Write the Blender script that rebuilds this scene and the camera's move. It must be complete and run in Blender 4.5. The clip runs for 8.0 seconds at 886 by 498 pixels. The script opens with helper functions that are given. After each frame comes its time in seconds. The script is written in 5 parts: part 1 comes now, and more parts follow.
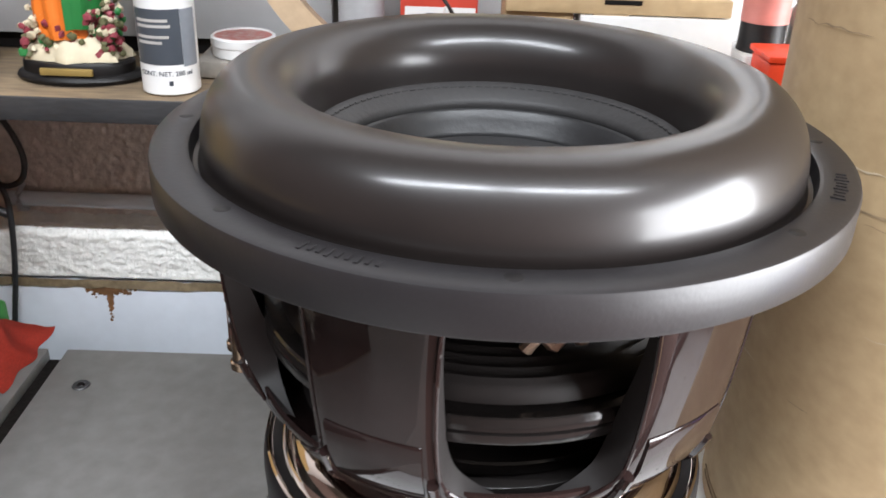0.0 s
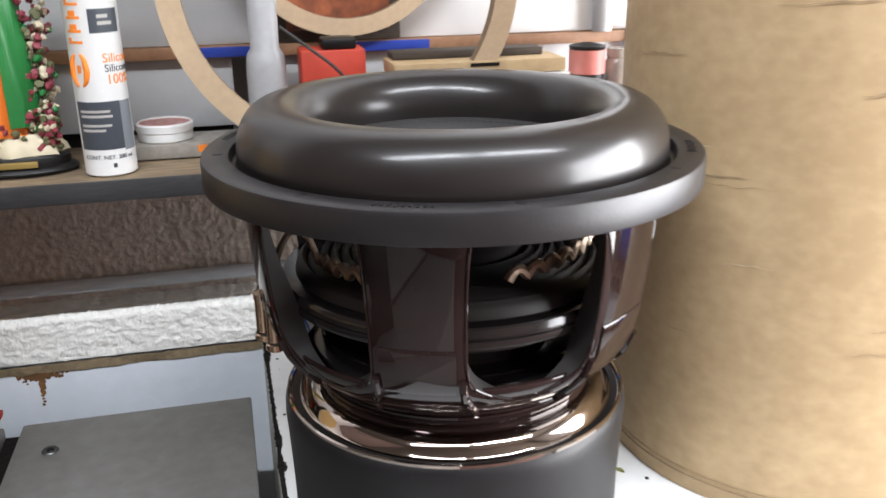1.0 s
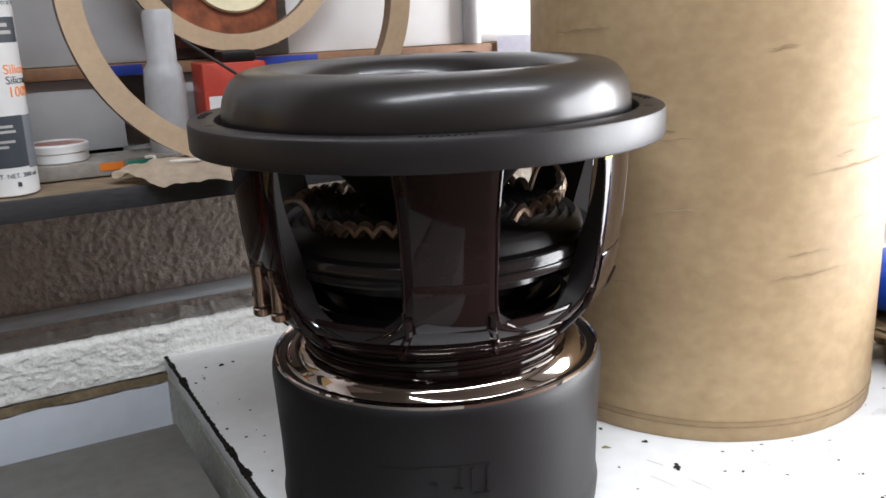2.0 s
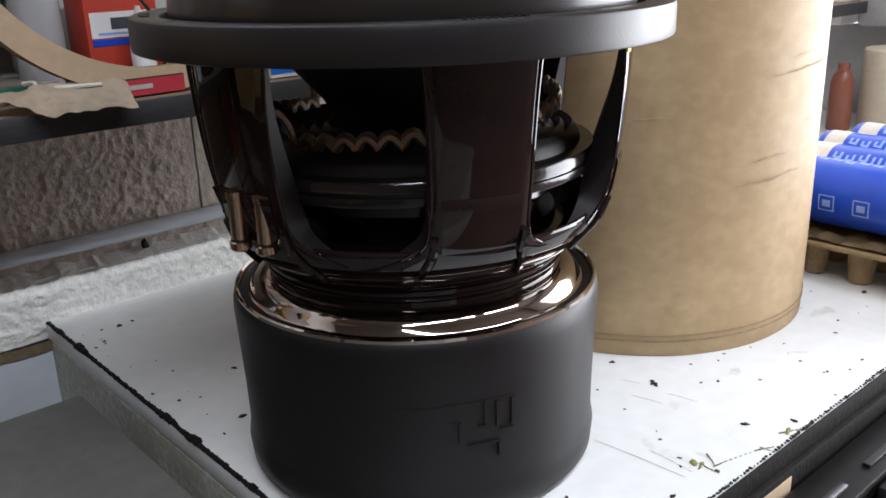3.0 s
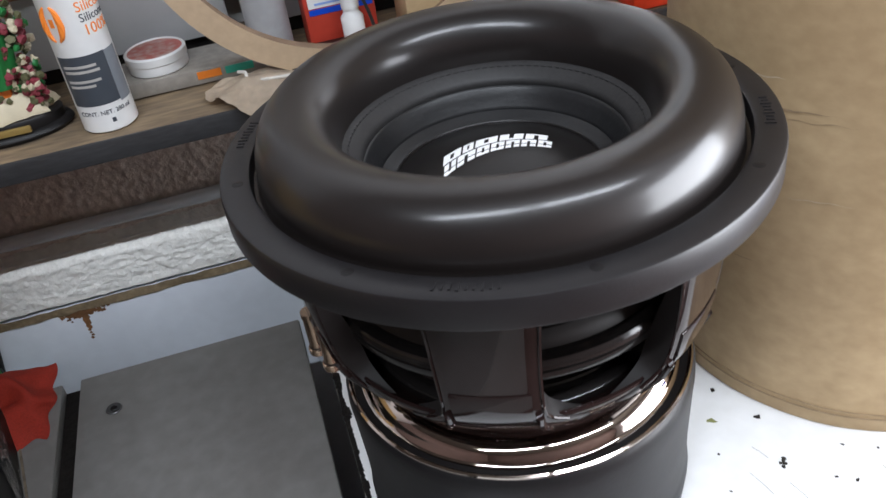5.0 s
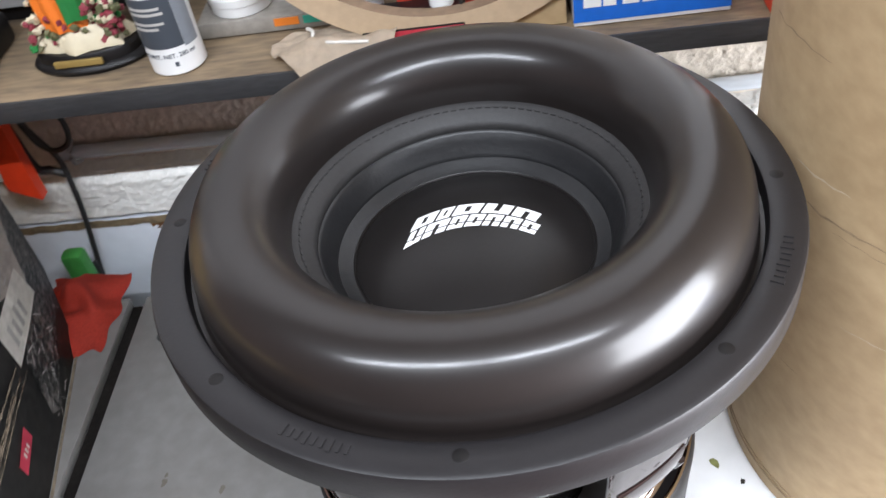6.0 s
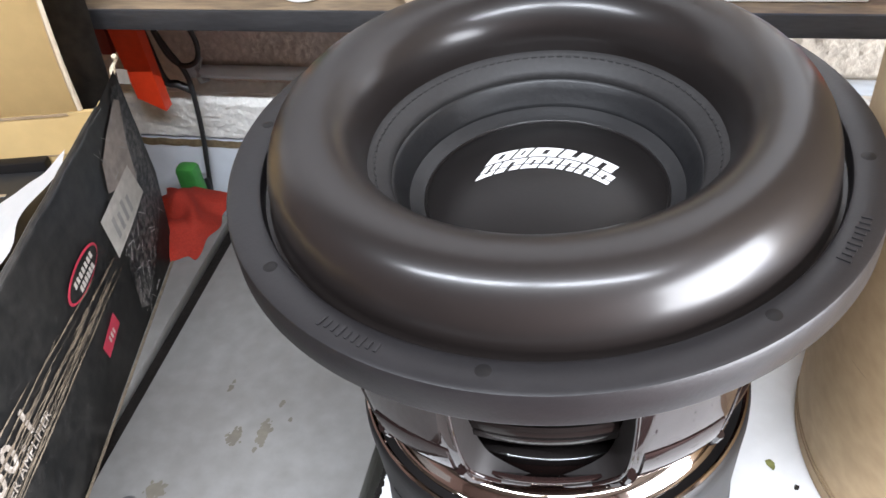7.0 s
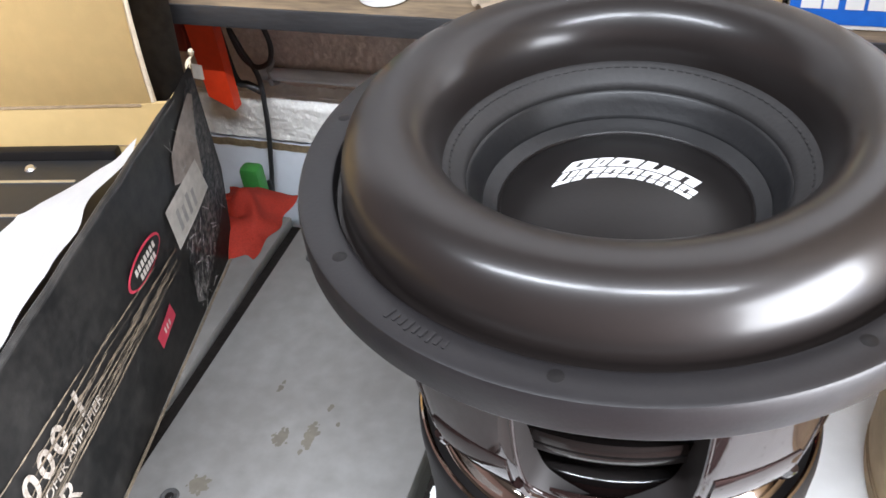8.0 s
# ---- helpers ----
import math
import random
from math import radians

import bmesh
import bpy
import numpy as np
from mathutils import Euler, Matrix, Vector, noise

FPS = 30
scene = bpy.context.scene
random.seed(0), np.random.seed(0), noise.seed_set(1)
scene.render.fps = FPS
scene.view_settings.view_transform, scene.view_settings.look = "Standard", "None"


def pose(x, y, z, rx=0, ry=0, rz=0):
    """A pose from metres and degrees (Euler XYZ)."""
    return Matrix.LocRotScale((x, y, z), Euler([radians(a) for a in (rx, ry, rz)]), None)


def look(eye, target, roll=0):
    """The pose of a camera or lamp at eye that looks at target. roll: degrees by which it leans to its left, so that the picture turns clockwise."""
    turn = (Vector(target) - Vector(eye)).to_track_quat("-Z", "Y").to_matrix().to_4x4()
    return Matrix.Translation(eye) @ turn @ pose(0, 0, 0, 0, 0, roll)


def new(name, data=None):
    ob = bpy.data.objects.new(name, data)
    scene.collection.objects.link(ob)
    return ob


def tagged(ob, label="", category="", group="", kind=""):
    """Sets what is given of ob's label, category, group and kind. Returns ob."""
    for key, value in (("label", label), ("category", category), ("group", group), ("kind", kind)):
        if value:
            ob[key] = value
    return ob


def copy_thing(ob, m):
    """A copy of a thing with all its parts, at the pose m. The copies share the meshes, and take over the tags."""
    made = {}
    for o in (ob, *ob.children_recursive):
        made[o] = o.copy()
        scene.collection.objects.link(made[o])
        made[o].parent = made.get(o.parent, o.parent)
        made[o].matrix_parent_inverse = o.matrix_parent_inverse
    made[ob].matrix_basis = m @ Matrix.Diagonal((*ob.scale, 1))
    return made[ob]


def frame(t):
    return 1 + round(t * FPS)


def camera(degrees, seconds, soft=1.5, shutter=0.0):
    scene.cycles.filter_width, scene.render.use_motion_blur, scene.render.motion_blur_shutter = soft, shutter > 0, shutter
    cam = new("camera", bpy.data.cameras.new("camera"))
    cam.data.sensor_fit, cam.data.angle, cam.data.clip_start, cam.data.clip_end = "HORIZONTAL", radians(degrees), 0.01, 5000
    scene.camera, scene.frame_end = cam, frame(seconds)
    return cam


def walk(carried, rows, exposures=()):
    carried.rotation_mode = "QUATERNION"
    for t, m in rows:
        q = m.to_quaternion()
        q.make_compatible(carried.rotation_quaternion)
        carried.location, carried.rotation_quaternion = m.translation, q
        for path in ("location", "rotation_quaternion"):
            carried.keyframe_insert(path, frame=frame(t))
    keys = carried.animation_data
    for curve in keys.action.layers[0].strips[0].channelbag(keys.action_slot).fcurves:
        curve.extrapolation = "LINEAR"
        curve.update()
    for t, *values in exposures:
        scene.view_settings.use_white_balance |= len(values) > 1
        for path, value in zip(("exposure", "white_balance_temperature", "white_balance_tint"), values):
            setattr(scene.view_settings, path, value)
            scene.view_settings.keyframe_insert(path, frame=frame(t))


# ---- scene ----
# the camera and its way, hand-held round the bench: seconds, place, yaw to the left, pitch up, roll
PATH = [
    (0.0, -0.0291, -0.4058, 0.4342, -0.53, -26.37, 2.12),
    (0.5, -0.0970, -0.4637, 0.4285, -8.36, -23.32, 0.06),
    (1.0, -0.1427, -0.5560, 0.4253, -13.69, -19.48, -0.76),
    (1.2, -0.1638, -0.5967, 0.4225, -16.23, -17.99, -1.55),
    (2.3, -0.3314, -0.5072, 0.3424, -33.42, -14.73, -2.18),
    (2.5, -0.3492, -0.4760, 0.3345, -36.84, -15.67, -2.16),
    (3.0, -0.3558, -0.4336, 0.3293, -41.30, -18.81, -1.82),
    (3.5, -0.3606, -0.4411, 0.3618, -40.98, -21.62, -1.67),
    (4.0, -0.3027, -0.4552, 0.4455, -33.32, -28.09, -4.50),
    (4.5, -0.1955, -0.4790, 0.5058, -17.83, -31.32, -8.27),
    (5.0, -0.1294, -0.4429, 0.5440, -11.24, -35.65, -8.69),
    (5.2, -0.1089, -0.4194, 0.5516, -9.27, -36.56, -9.32),
    (6.3, 0.0536, -0.3340, 0.5877, 13.40, -43.38, -10.24),
    (6.5, 0.0516, -0.3400, 0.5761, 15.25, -43.20, -9.65),
    (7.0, 0.0563, -0.3617, 0.5629, 18.04, -42.27, -8.32),
    (7.5, 0.0665, -0.3620, 0.5569, 22.15, -41.60, -8.94),
    (8.0, 0.0435, -0.3642, 0.5475, 21.83, -40.19, -6.85),
]
cam = camera(53.50, 8.0, soft=1.5, shutter=0.3)
walk(cam, [(t, pose(x, y, z, 0, 0, yaw) @ pose(0, 0, 0, 90 + pitch) @ pose(0, 0, 0, 0, 0, roll)) for t, x, y, z, yaw, pitch, roll in PATH],
     exposures=[(0.0, 0.72, 6480, 13), (1.2, 0.36, 6520, 13), (2.5, -0.38, 6420, 14), (3.5, -0.46, 6320, 14), (4.0, -0.50, 6300, 14), (4.5, -0.38, 6280, 13), (5.2, -0.02, 6250, 13), (6.3, 0.64, 6300, 14), (8.0, 0.78, 6300, 14)])

# ---- light: day through the wide open shop door, two tubes under the ceiling ----
world = bpy.data.worlds.new("sky")
world.use_nodes = True
scene.world = world
sky = world.node_tree.nodes.new("ShaderNodeTexSky")
sky.sky_type, sky.sun_disc = "NISHITA", False
sky.sun_elevation, sky.sun_rotation = radians(50), radians(100)
world.node_tree.nodes["Background"].inputs["Strength"].default_value = 0.12
world.node_tree.links.new(sky.outputs[0], world.node_tree.nodes["Background"].inputs["Color"])


def area(name, m, w, h, power, colour):
    lamp = bpy.data.lights.new(name, "AREA")
    lamp.shape, lamp.size, lamp.size_y, lamp.energy, lamp.color = "RECTANGLE", w, h, power, colour
    ob = new(name, lamp)
    ob.matrix_world = m
    return ob


sun = bpy.data.lights.new("sun", "SUN")
sun.energy, sun.angle, sun.color = 2.5, radians(0.5), (1.0, 0.95, 0.88)
sun_ob = new("sun", sun)
sun_ob.matrix_world = look((4.0, -0.7, 5.0), (0, 0, 0))
area("door_daylight", look((2.28, -0.98, 0.2), (0, -0.98, 0.2)), 2.5, 2.0, 300, (0.95, 0.98, 1.0))
for tube_x in (-0.66, 0.66):
    area("tube_lamp", pose(tube_x, -1.03, 1.757), 1.2, 0.028, 36, (0.88, 0.95, 1.0))


# ---- materials ----
def mat(name, colour, rough=0.6, metal=0.0, vary=0.15, scale=8.0, fine=120.0, bump=0.1, depth=0.001, coat=0.0, second=None, amount=0.5, stretch=(1, 1, 1), spec=0.5, rvar=0.2):
    m = bpy.data.materials.new(name)
    m.use_nodes = True
    nt = m.node_tree
    b = nt.nodes["Principled BSDF"]
    link, node = nt.links.new, nt.nodes.new
    b.inputs["Metallic"].default_value = metal
    b.inputs["Coat Weight"].default_value = coat
    b.inputs["Coat Roughness"].default_value = 0.05
    b.inputs["Specular IOR Level"].default_value = spec
    co = node("ShaderNodeTexCoord")
    mp = node("ShaderNodeMapping")
    mp.inputs["Scale"].default_value = stretch
    link(co.outputs["Object"], mp.inputs["Vector"])
    big, small = node("ShaderNodeTexNoise"), node("ShaderNodeTexNoise")
    for n, s in ((big, scale), (small, fine)):
        n.inputs["Scale"].default_value, n.inputs["Detail"].default_value = s, 6
        link(mp.outputs[0], n.inputs["Vector"])
    mixf = node("ShaderNodeMath")
    mixf.operation = "ADD"
    link(big.outputs["Fac"], mixf.inputs[0])
    link(small.outputs["Fac"], mixf.inputs[1])
    ramp = node("ShaderNodeValToRGB")
    other = second or tuple(c * (1 - vary) for c in colour)
    lo, hi = ramp.color_ramp.elements
    lo.position, hi.position = 0.5 - 0.2 * amount, 0.5 + 0.2
    lo.color, hi.color = (*other, 1), (*colour, 1)
    half = node("ShaderNodeMath")
    half.operation = "MULTIPLY"
    half.inputs[1].default_value = 0.5
    link(mixf.outputs[0], half.inputs[0])
    link(half.outputs[0], ramp.inputs[0])
    link(ramp.outputs[0], b.inputs["Base Color"])
    rr = node("ShaderNodeMapRange")
    rr.inputs["To Min"].default_value, rr.inputs["To Max"].default_value = max(0.02, rough * (1 - rvar)), min(1, rough * (1 + rvar))
    link(big.outputs["Fac"], rr.inputs["Value"])
    link(rr.outputs[0], b.inputs["Roughness"])
    if bump:
        bp = node("ShaderNodeBump")
        bp.inputs["Strength"].default_value, bp.inputs["Distance"].default_value = bump, depth
        link(small.outputs["Fac"], bp.inputs["Height"])
        link(bp.outputs[0], b.inputs["Normal"])
    return m


RUBBER = mat("surround_rubber", (0.0125, 0.0098, 0.0090), 0.42, vary=0.12, scale=9, fine=300, bump=0, spec=0.20, rvar=0.0, coat=0.5)
RUBBER.node_tree.nodes["Principled BSDF"].inputs["Coat Roughness"].default_value = 0.205
GASKET = mat("gasket_rubber", (0.0125, 0.0112, 0.0122), 0.42, vary=0.25, scale=20, fine=500, bump=0.15, depth=0.0005, spec=0.42)
CONE = mat("cone_paper", (0.0135, 0.0135, 0.0145), 0.40, vary=0.3, scale=18, fine=260, bump=0.25, depth=0.0008, spec=0.42)
CONE_RING = mat("cone_ring_foam", (0.026, 0.0245, 0.0245), 0.55, vary=0.3, scale=18, fine=320, bump=0.35, depth=0.0006, spec=0.4)
CAP = mat("dust_cap", (0.009, 0.0075, 0.0072), 0.36, vary=0.2, scale=20, fine=500, bump=0.08, depth=0.0004, spec=0.3, rvar=0.05)
BLACK = mat("gloss_black", (0.0150, 0.0085, 0.0078), 0.05, vary=0.2, scale=10, fine=90, bump=0, depth=0.0004, spec=0.34, rvar=0.1)
DARK = mat("matt_black", (0.009, 0.008, 0.008), 0.42, scale=12, fine=200, spec=0.25)
INNER = mat("inner_black", (0.015, 0.0128, 0.0122), 0.5, scale=12, fine=200, spec=0.25)
INNER_GLOSS = mat("inner_gloss", (0.011, 0.0095, 0.009), 0.16, vary=0.2, scale=12, fine=200, bump=0.1, spec=0.38)
CHROME = mat("black_chrome", (0.50, 0.43, 0.385), 0.06, 1.0, vary=0.2, scale=9, fine=40, bump=0.02, depth=0.0006)
BOOT = mat("boot_rubber", (0.010, 0.0092, 0.0098), 0.46, vary=0.3, scale=16, fine=420, bump=0.12, depth=0.0005, spec=0.28)
BRASS = mat("nickel_post", (0.55, 0.40, 0.29), 0.22, 1.0, scale=30, bump=0.02)
BRAID = mat("braid_copper", (0.36, 0.27, 0.20), 0.4, 0.7, vary=0.4, scale=200, fine=900, bump=0.3)
WHITE_INK = mat("white_ink", (0.85, 0.85, 0.85), 0.6, vary=0.04, bump=0)
LAMINATE = mat("white_laminate", (0.80, 0.80, 0.80), 0.36, vary=0.10, scale=7, fine=60, bump=0.03, second=(0.72, 0.72, 0.71))
EDGE = mat("chipped_edge", (0.016, 0.013, 0.0115), 0.7, vary=0.6, scale=40, fine=200, bump=0.4, depth=0.002, spec=0.15)
PAINTED = mat("greenish_paint", (0.52, 0.55, 0.50), 0.6, vary=0.3, scale=18, fine=140, bump=0.2, second=(0.30, 0.29, 0.24), amount=0.2)
GREY_METAL = mat("grey_steel", (0.198, 0.194, 0.186), 0.55, 0.0, vary=0.15, scale=9, fine=70, bump=0.05, second=(0.150, 0.144, 0.135))
WOOD_DARK = mat("dark_wood", (0.075, 0.055, 0.040), 0.7, vary=0.5, scale=10, fine=60, bump=0.3, stretch=(1, 9, 9))
SHELF_TOP = mat("worn_shelf", (0.30, 0.215, 0.125), 0.65, vary=0.6, scale=7, fine=40, bump=0.25, second=(0.085, 0.062, 0.045), amount=0.9, stretch=(1, 5, 5))
SHELF_EDGE = mat("shelf_edge", (0.040, 0.040, 0.042), 0.5, vary=0.4, scale=10, fine=80, bump=0.2, stretch=(1, 6, 6))
STUCCO = mat("brown_stucco", (0.68, 0.59, 0.525), 0.95, vary=0.3, scale=14, fine=130, bump=0.8, depth=0.004)
PLASTER = mat("white_stucco", (0.80, 0.785, 0.74), 0.95, vary=0.2, scale=14, fine=140, bump=0.8, depth=0.004)
WALL_WHITE = mat("white_wall", (0.70, 0.74, 0.80), 0.55, vary=0.1, scale=5, fine=50, bump=0.08)
# for unseen walls: brown chosen for dim, reddish reflections in the gloss black
SHOP = mat("unseen_wall_brown", (0.135, 0.090, 0.078), 0.85, vary=0.35, scale=2, fine=20)
ROOM = mat("room_paint", (0.78, 0.77, 0.76), 0.9, vary=0.15, scale=2, fine=20)
# unseen ceiling: dark so that the rubber does not mirror a bright plane
CEILING = mat("unseen_ceiling_dark", (0.10, 0.085, 0.07), 0.9, vary=0.3, scale=3, fine=30, stretch=(1, 8, 1))
GROUND = mat("outside_concrete", (0.28, 0.27, 0.25), 0.85, vary=0.3, scale=2, fine=30)
# unseen floor: dark red chosen to tint reflections in the basket legs
FLOOR = mat("unseen_floor_red", (0.115, 0.062, 0.050), 0.8, vary=0.35, scale=2, fine=30)
RUST = mat("rust", (0.22, 0.10, 0.035), 0.9, vary=0.5, scale=60)
PIPE = mat("galvanised", (0.74, 0.80, 0.86), 0.22, 0.0, vary=0.3, scale=25, fine=160, bump=0.08, stretch=(0.15, 1, 1), coat=0.5)
KRAFT = mat("kraft_tube", (0.53, 0.388, 0.222), 0.6, vary=0.2, scale=11, fine=70, bump=0.12, stretch=(1, 1, 1.4), second=(0.415, 0.292, 0.160), spec=0.35)
KRAFT_DARK = mat("kraft_scuff", (0.395, 0.283, 0.168), 0.85, vary=0.3, scale=60)
KRAFT_PALE = mat("kraft_tear", (0.62, 0.50, 0.345), 0.85, vary=0.2, scale=60)
CARTON = mat("carton_inside", (0.62, 0.435, 0.19), 0.8, vary=0.12, scale=6, fine=60, bump=0.1)
CARTON_EDGE = mat("carton_edge", (0.68, 0.58, 0.42), 0.9, vary=0.2, scale=60)
CARTON_BLACK = mat("carton_print", (0.046, 0.043, 0.040), 0.34, vary=0.75, scale=16, fine=90, bump=0.15, second=(0.011, 0.011, 0.011), amount=0.5)
TAPE_CLEAR = mat("scuffed_tape", (0.24, 0.22, 0.20), 0.35, vary=0.8, scale=28, fine=160, bump=0.6, depth=0.002, second=(0.03, 0.03, 0.032), amount=0.2)
LABEL = mat("label_paper", (0.70, 0.66, 0.60), 0.7, vary=0.2, scale=30)
WORN_PRINT = mat("worn_print", (0.46, 0.42, 0.37), 0.6, vary=0.6, scale=70, fine=300, bump=0, second=(0.20, 0.17, 0.14), amount=0.2)
PRINT = mat("grey_print", (0.50, 0.48, 0.45), 0.6, vary=0.2, bump=0)
TAN_SCUFF = mat("tan_scuff", (0.21, 0.165, 0.115), 0.9, vary=0.5, scale=60, fine=300)
PINK = mat("pink_red", (0.62, 0.06, 0.10), 0.5, bump=0)
RED_INK = mat("red_ink", (0.52, 0.04, 0.06), 0.5, bump=0)
MDF = mat("mdf", (0.50, 0.365, 0.235), 0.75, vary=0.15, scale=12, fine=160, bump=0.12)
MDF_EDGE = mat("mdf_edge", (0.26, 0.175, 0.11), 0.85, vary=0.3, scale=30)
PLASTIC_W = mat("white_plastic", (0.80, 0.80, 0.79), 0.35, vary=0.05, scale=20, bump=0.02)
ORANGE = mat("orange_ink", (0.90, 0.25, 0.03), 0.45, vary=0.05, bump=0)
SLATE = mat("slate_ink", (0.055, 0.065, 0.080), 0.45, vary=0.1, bump=0)
GREY_INK = mat("grey_ink", (0.22, 0.24, 0.27), 0.5, bump=0)
BOARD_W = mat("white_board", (0.41, 0.41, 0.41), 0.45, vary=0.12, scale=4, fine=40, bump=0.05)
BLUE = mat("blue_wrap", (0.006, 0.075, 0.62), 0.32, vary=0.2, scale=14, fine=90, bump=0.06)
BLUE_INK = mat("pale_blue_ink", (0.30, 0.44, 0.82), 0.4, bump=0)
PULP = mat("moulded_pulp", (0.36, 0.255, 0.135), 0.95, vary=0.3, scale=20, fine=240, bump=0.6, depth=0.002)
PAPER = mat("crumpled_paper", (0.66, 0.54, 0.41), 0.75, vary=0.25, scale=18, fine=120, bump=0.25, depth=0.002)
RED_BOX = mat("red_card", (0.55, 0.055, 0.03), 0.5, vary=0.15, scale=20)
RED_CLOTH = mat("red_cloth", (0.60, 0.055, 0.03), 0.85, vary=0.3, scale=25, fine=500, bump=0.4)
GREEN = mat("green_plastic", (0.04, 0.22, 0.04), 0.5, vary=0.3, scale=25)
ORANGE_PL = mat("orange_plastic", (0.80, 0.055, 0.013), 0.42, vary=0.15, scale=15)
GREY_PL = mat("grey_plastic", (0.40, 0.40, 0.41), 0.4, vary=0.15, scale=12)
CABLE = mat("black_cable", (0.02, 0.02, 0.02), 0.5, scale=40)
TISSUE = mat("white_foam", (0.93, 0.93, 0.93), 0.8, vary=0.06, scale=12)
AMP = mat("amp_black", (0.022, 0.022, 0.024), 0.4, scale=15)
SILVER = mat("silver", (0.72, 0.72, 0.72), 0.25, 0.9, scale=30)
CLEAR_PL = mat("cloudy_plastic", (0.36, 0.33, 0.29), 0.25, vary=0.3, scale=12)
BROWN_PL = mat("brown_wood", (0.30, 0.15, 0.075), 0.6, vary=0.3, scale=20)
DEBRIS = mat("debris", (0.030, 0.024, 0.018), 0.9, vary=0.6, scale=90)
LEAF = mat("dry_leaf", (0.30, 0.31, 0.10), 0.8, vary=0.5, scale=90)
GOLD = mat("gold_plaque", (0.42, 0.30, 0.10), 0.4, 0.5, scale=40)
TUBE_LIGHT = bpy.data.materials.new("tube_glow")
TUBE_LIGHT.use_nodes = True
TUBE_LIGHT.node_tree.nodes["Principled BSDF"].inputs["Emission Color"].default_value = (0.88, 0.95, 1.0, 1)
TUBE_LIGHT.node_tree.nodes["Principled BSDF"].inputs["Emission Strength"].default_value = 6.0


# ---- mesh helpers ----
def thing(name, at, label, category, group="", rz=0.0, kind=""):
    ob = new(name)
    ob.empty_display_size = 0.02
    ob.matrix_world = pose(*at, 0, 0, rz)
    return tagged(ob, label, category, group, kind)


def part(name, bm, material, parent=None, label="", smooth=True):
    me = bpy.data.meshes.new(name)
    bmesh.ops.recalc_face_normals(bm, faces=bm.faces)
    bm.to_mesh(me)
    bm.free()
    for m in material if isinstance(material, (list, tuple)) else [material]:
        me.materials.append(m)
    if smooth:
        me.polygons.foreach_set("use_smooth", [True] * len(me.polygons))
        me.set_sharp_from_angle(angle=radians(40))
    ob = new(name, me)
    if parent:
        ob.parent = parent
    return tagged(ob, label)


def box(bm, x0, x1, y0, y1, z0, z1, bevel=0.0, m=None, seg=2):
    r = bmesh.ops.create_cube(bm, size=1)
    vs = r["verts"]
    for v in vs:
        v.co = Vector(((x0 + x1) / 2 + v.co.x * (x1 - x0), (y0 + y1) / 2 + v.co.y * (y1 - y0), (z0 + z1) / 2 + v.co.z * (z1 - z0)))
    if bevel:
        es = list({e for v in vs for e in v.link_edges})
        out = bmesh.ops.bevel(bm, geom=es, offset=bevel, segments=seg, affect="EDGES", profile=0.5)
        vs = list({v for f in out["faces"] for v in f.verts} | {v for v in vs if v.is_valid})
    if m is not None:
        bmesh.ops.transform(bm, matrix=m, verts=[v for v in vs if v.is_valid])
    return bm


def boxed(x0, x1, y0, y1, z0, z1, bevel=0.0, m=None):
    return box(bmesh.new(), x0, x1, y0, y1, z0, z1, bevel, m)


def lathe(profile, seg=96, a0=0.0, a1=360.0, closed=False, cx=0.0, cy=0.0, wobble=None):
    """Turns (radius, height) round z; closed joins the last point to the first; a part turn gets end caps."""
    bm = bmesh.new()
    whole = abs(a1 - a0) >= 359.9
    n = seg if whole else seg + 1
    rows = []
    for i in range(n):
        a = radians(a0 + (a1 - a0) * i / seg)
        row = []
        for r, z in profile:
            k = r if wobble is None else r + wobble(a, r, z)
            row.append(bm.verts.new((cx + k * math.cos(a), cy + k * math.sin(a), z)))
        rows.append(row)
    m = len(profile)
    for i in range(seg):
        p, q = rows[i], rows[(i + 1) % n]
        for j in range(m if closed else m - 1):
            k = (j + 1) % m
            bm.faces.new((p[j], q[j], q[k], p[k]))
    if closed and not whole:
        bm.faces.new(rows[0])
        bm.faces.new(rows[-1][::-1])
    bmesh.ops.remove_doubles(bm, verts=bm.verts, dist=1e-6)
    return bm


def tube(points, r, sides=10, caps=True, taper=None):
    bm = bmesh.new()
    pts = [Vector(p) for p in points]
    rings, up = [], Vector((0.13, 0.27, 0.95)).normalized()
    for i, p in enumerate(pts):
        d = (pts[min(i + 1, len(pts) - 1)] - pts[max(i - 1, 0)]).normalized()
        u = d.cross(up)
        u = (u if u.length > 1e-4 else d.cross(Vector((1, 0, 0)))).normalized()
        w = d.cross(u)
        k = r if taper is None else r * taper(i / (len(pts) - 1))
        rings.append([bm.verts.new(p + k * (math.cos(a) * u + math.sin(a) * w)) for a in [2 * math.pi * s / sides for s in range(sides)]])
    for a, b in zip(rings, rings[1:]):
        for s in range(sides):
            bm.faces.new((a[s], a[(s + 1) % sides], b[(s + 1) % sides], b[s]))
    if caps:
        bm.faces.new(rings[0])
        bm.faces.new(rings[-1][::-1])
    return bm


def spline(points, n=8):
    pts = [Vector(p) for p in points]
    out = []
    for i in range(len(pts) - 1):
        a, b, c, d = pts[max(i - 1, 0)], pts[i], pts[i + 1], pts[min(i + 2, len(pts) - 1)]
        for k in range(n):
            t = k / n
            out.append(0.5 * (2 * b + (c - a) * t + (2 * a - 5 * b + 4 * c - d) * t * t + (3 * b - a - 3 * c + d) * t ** 3))
    return out + [pts[-1]]


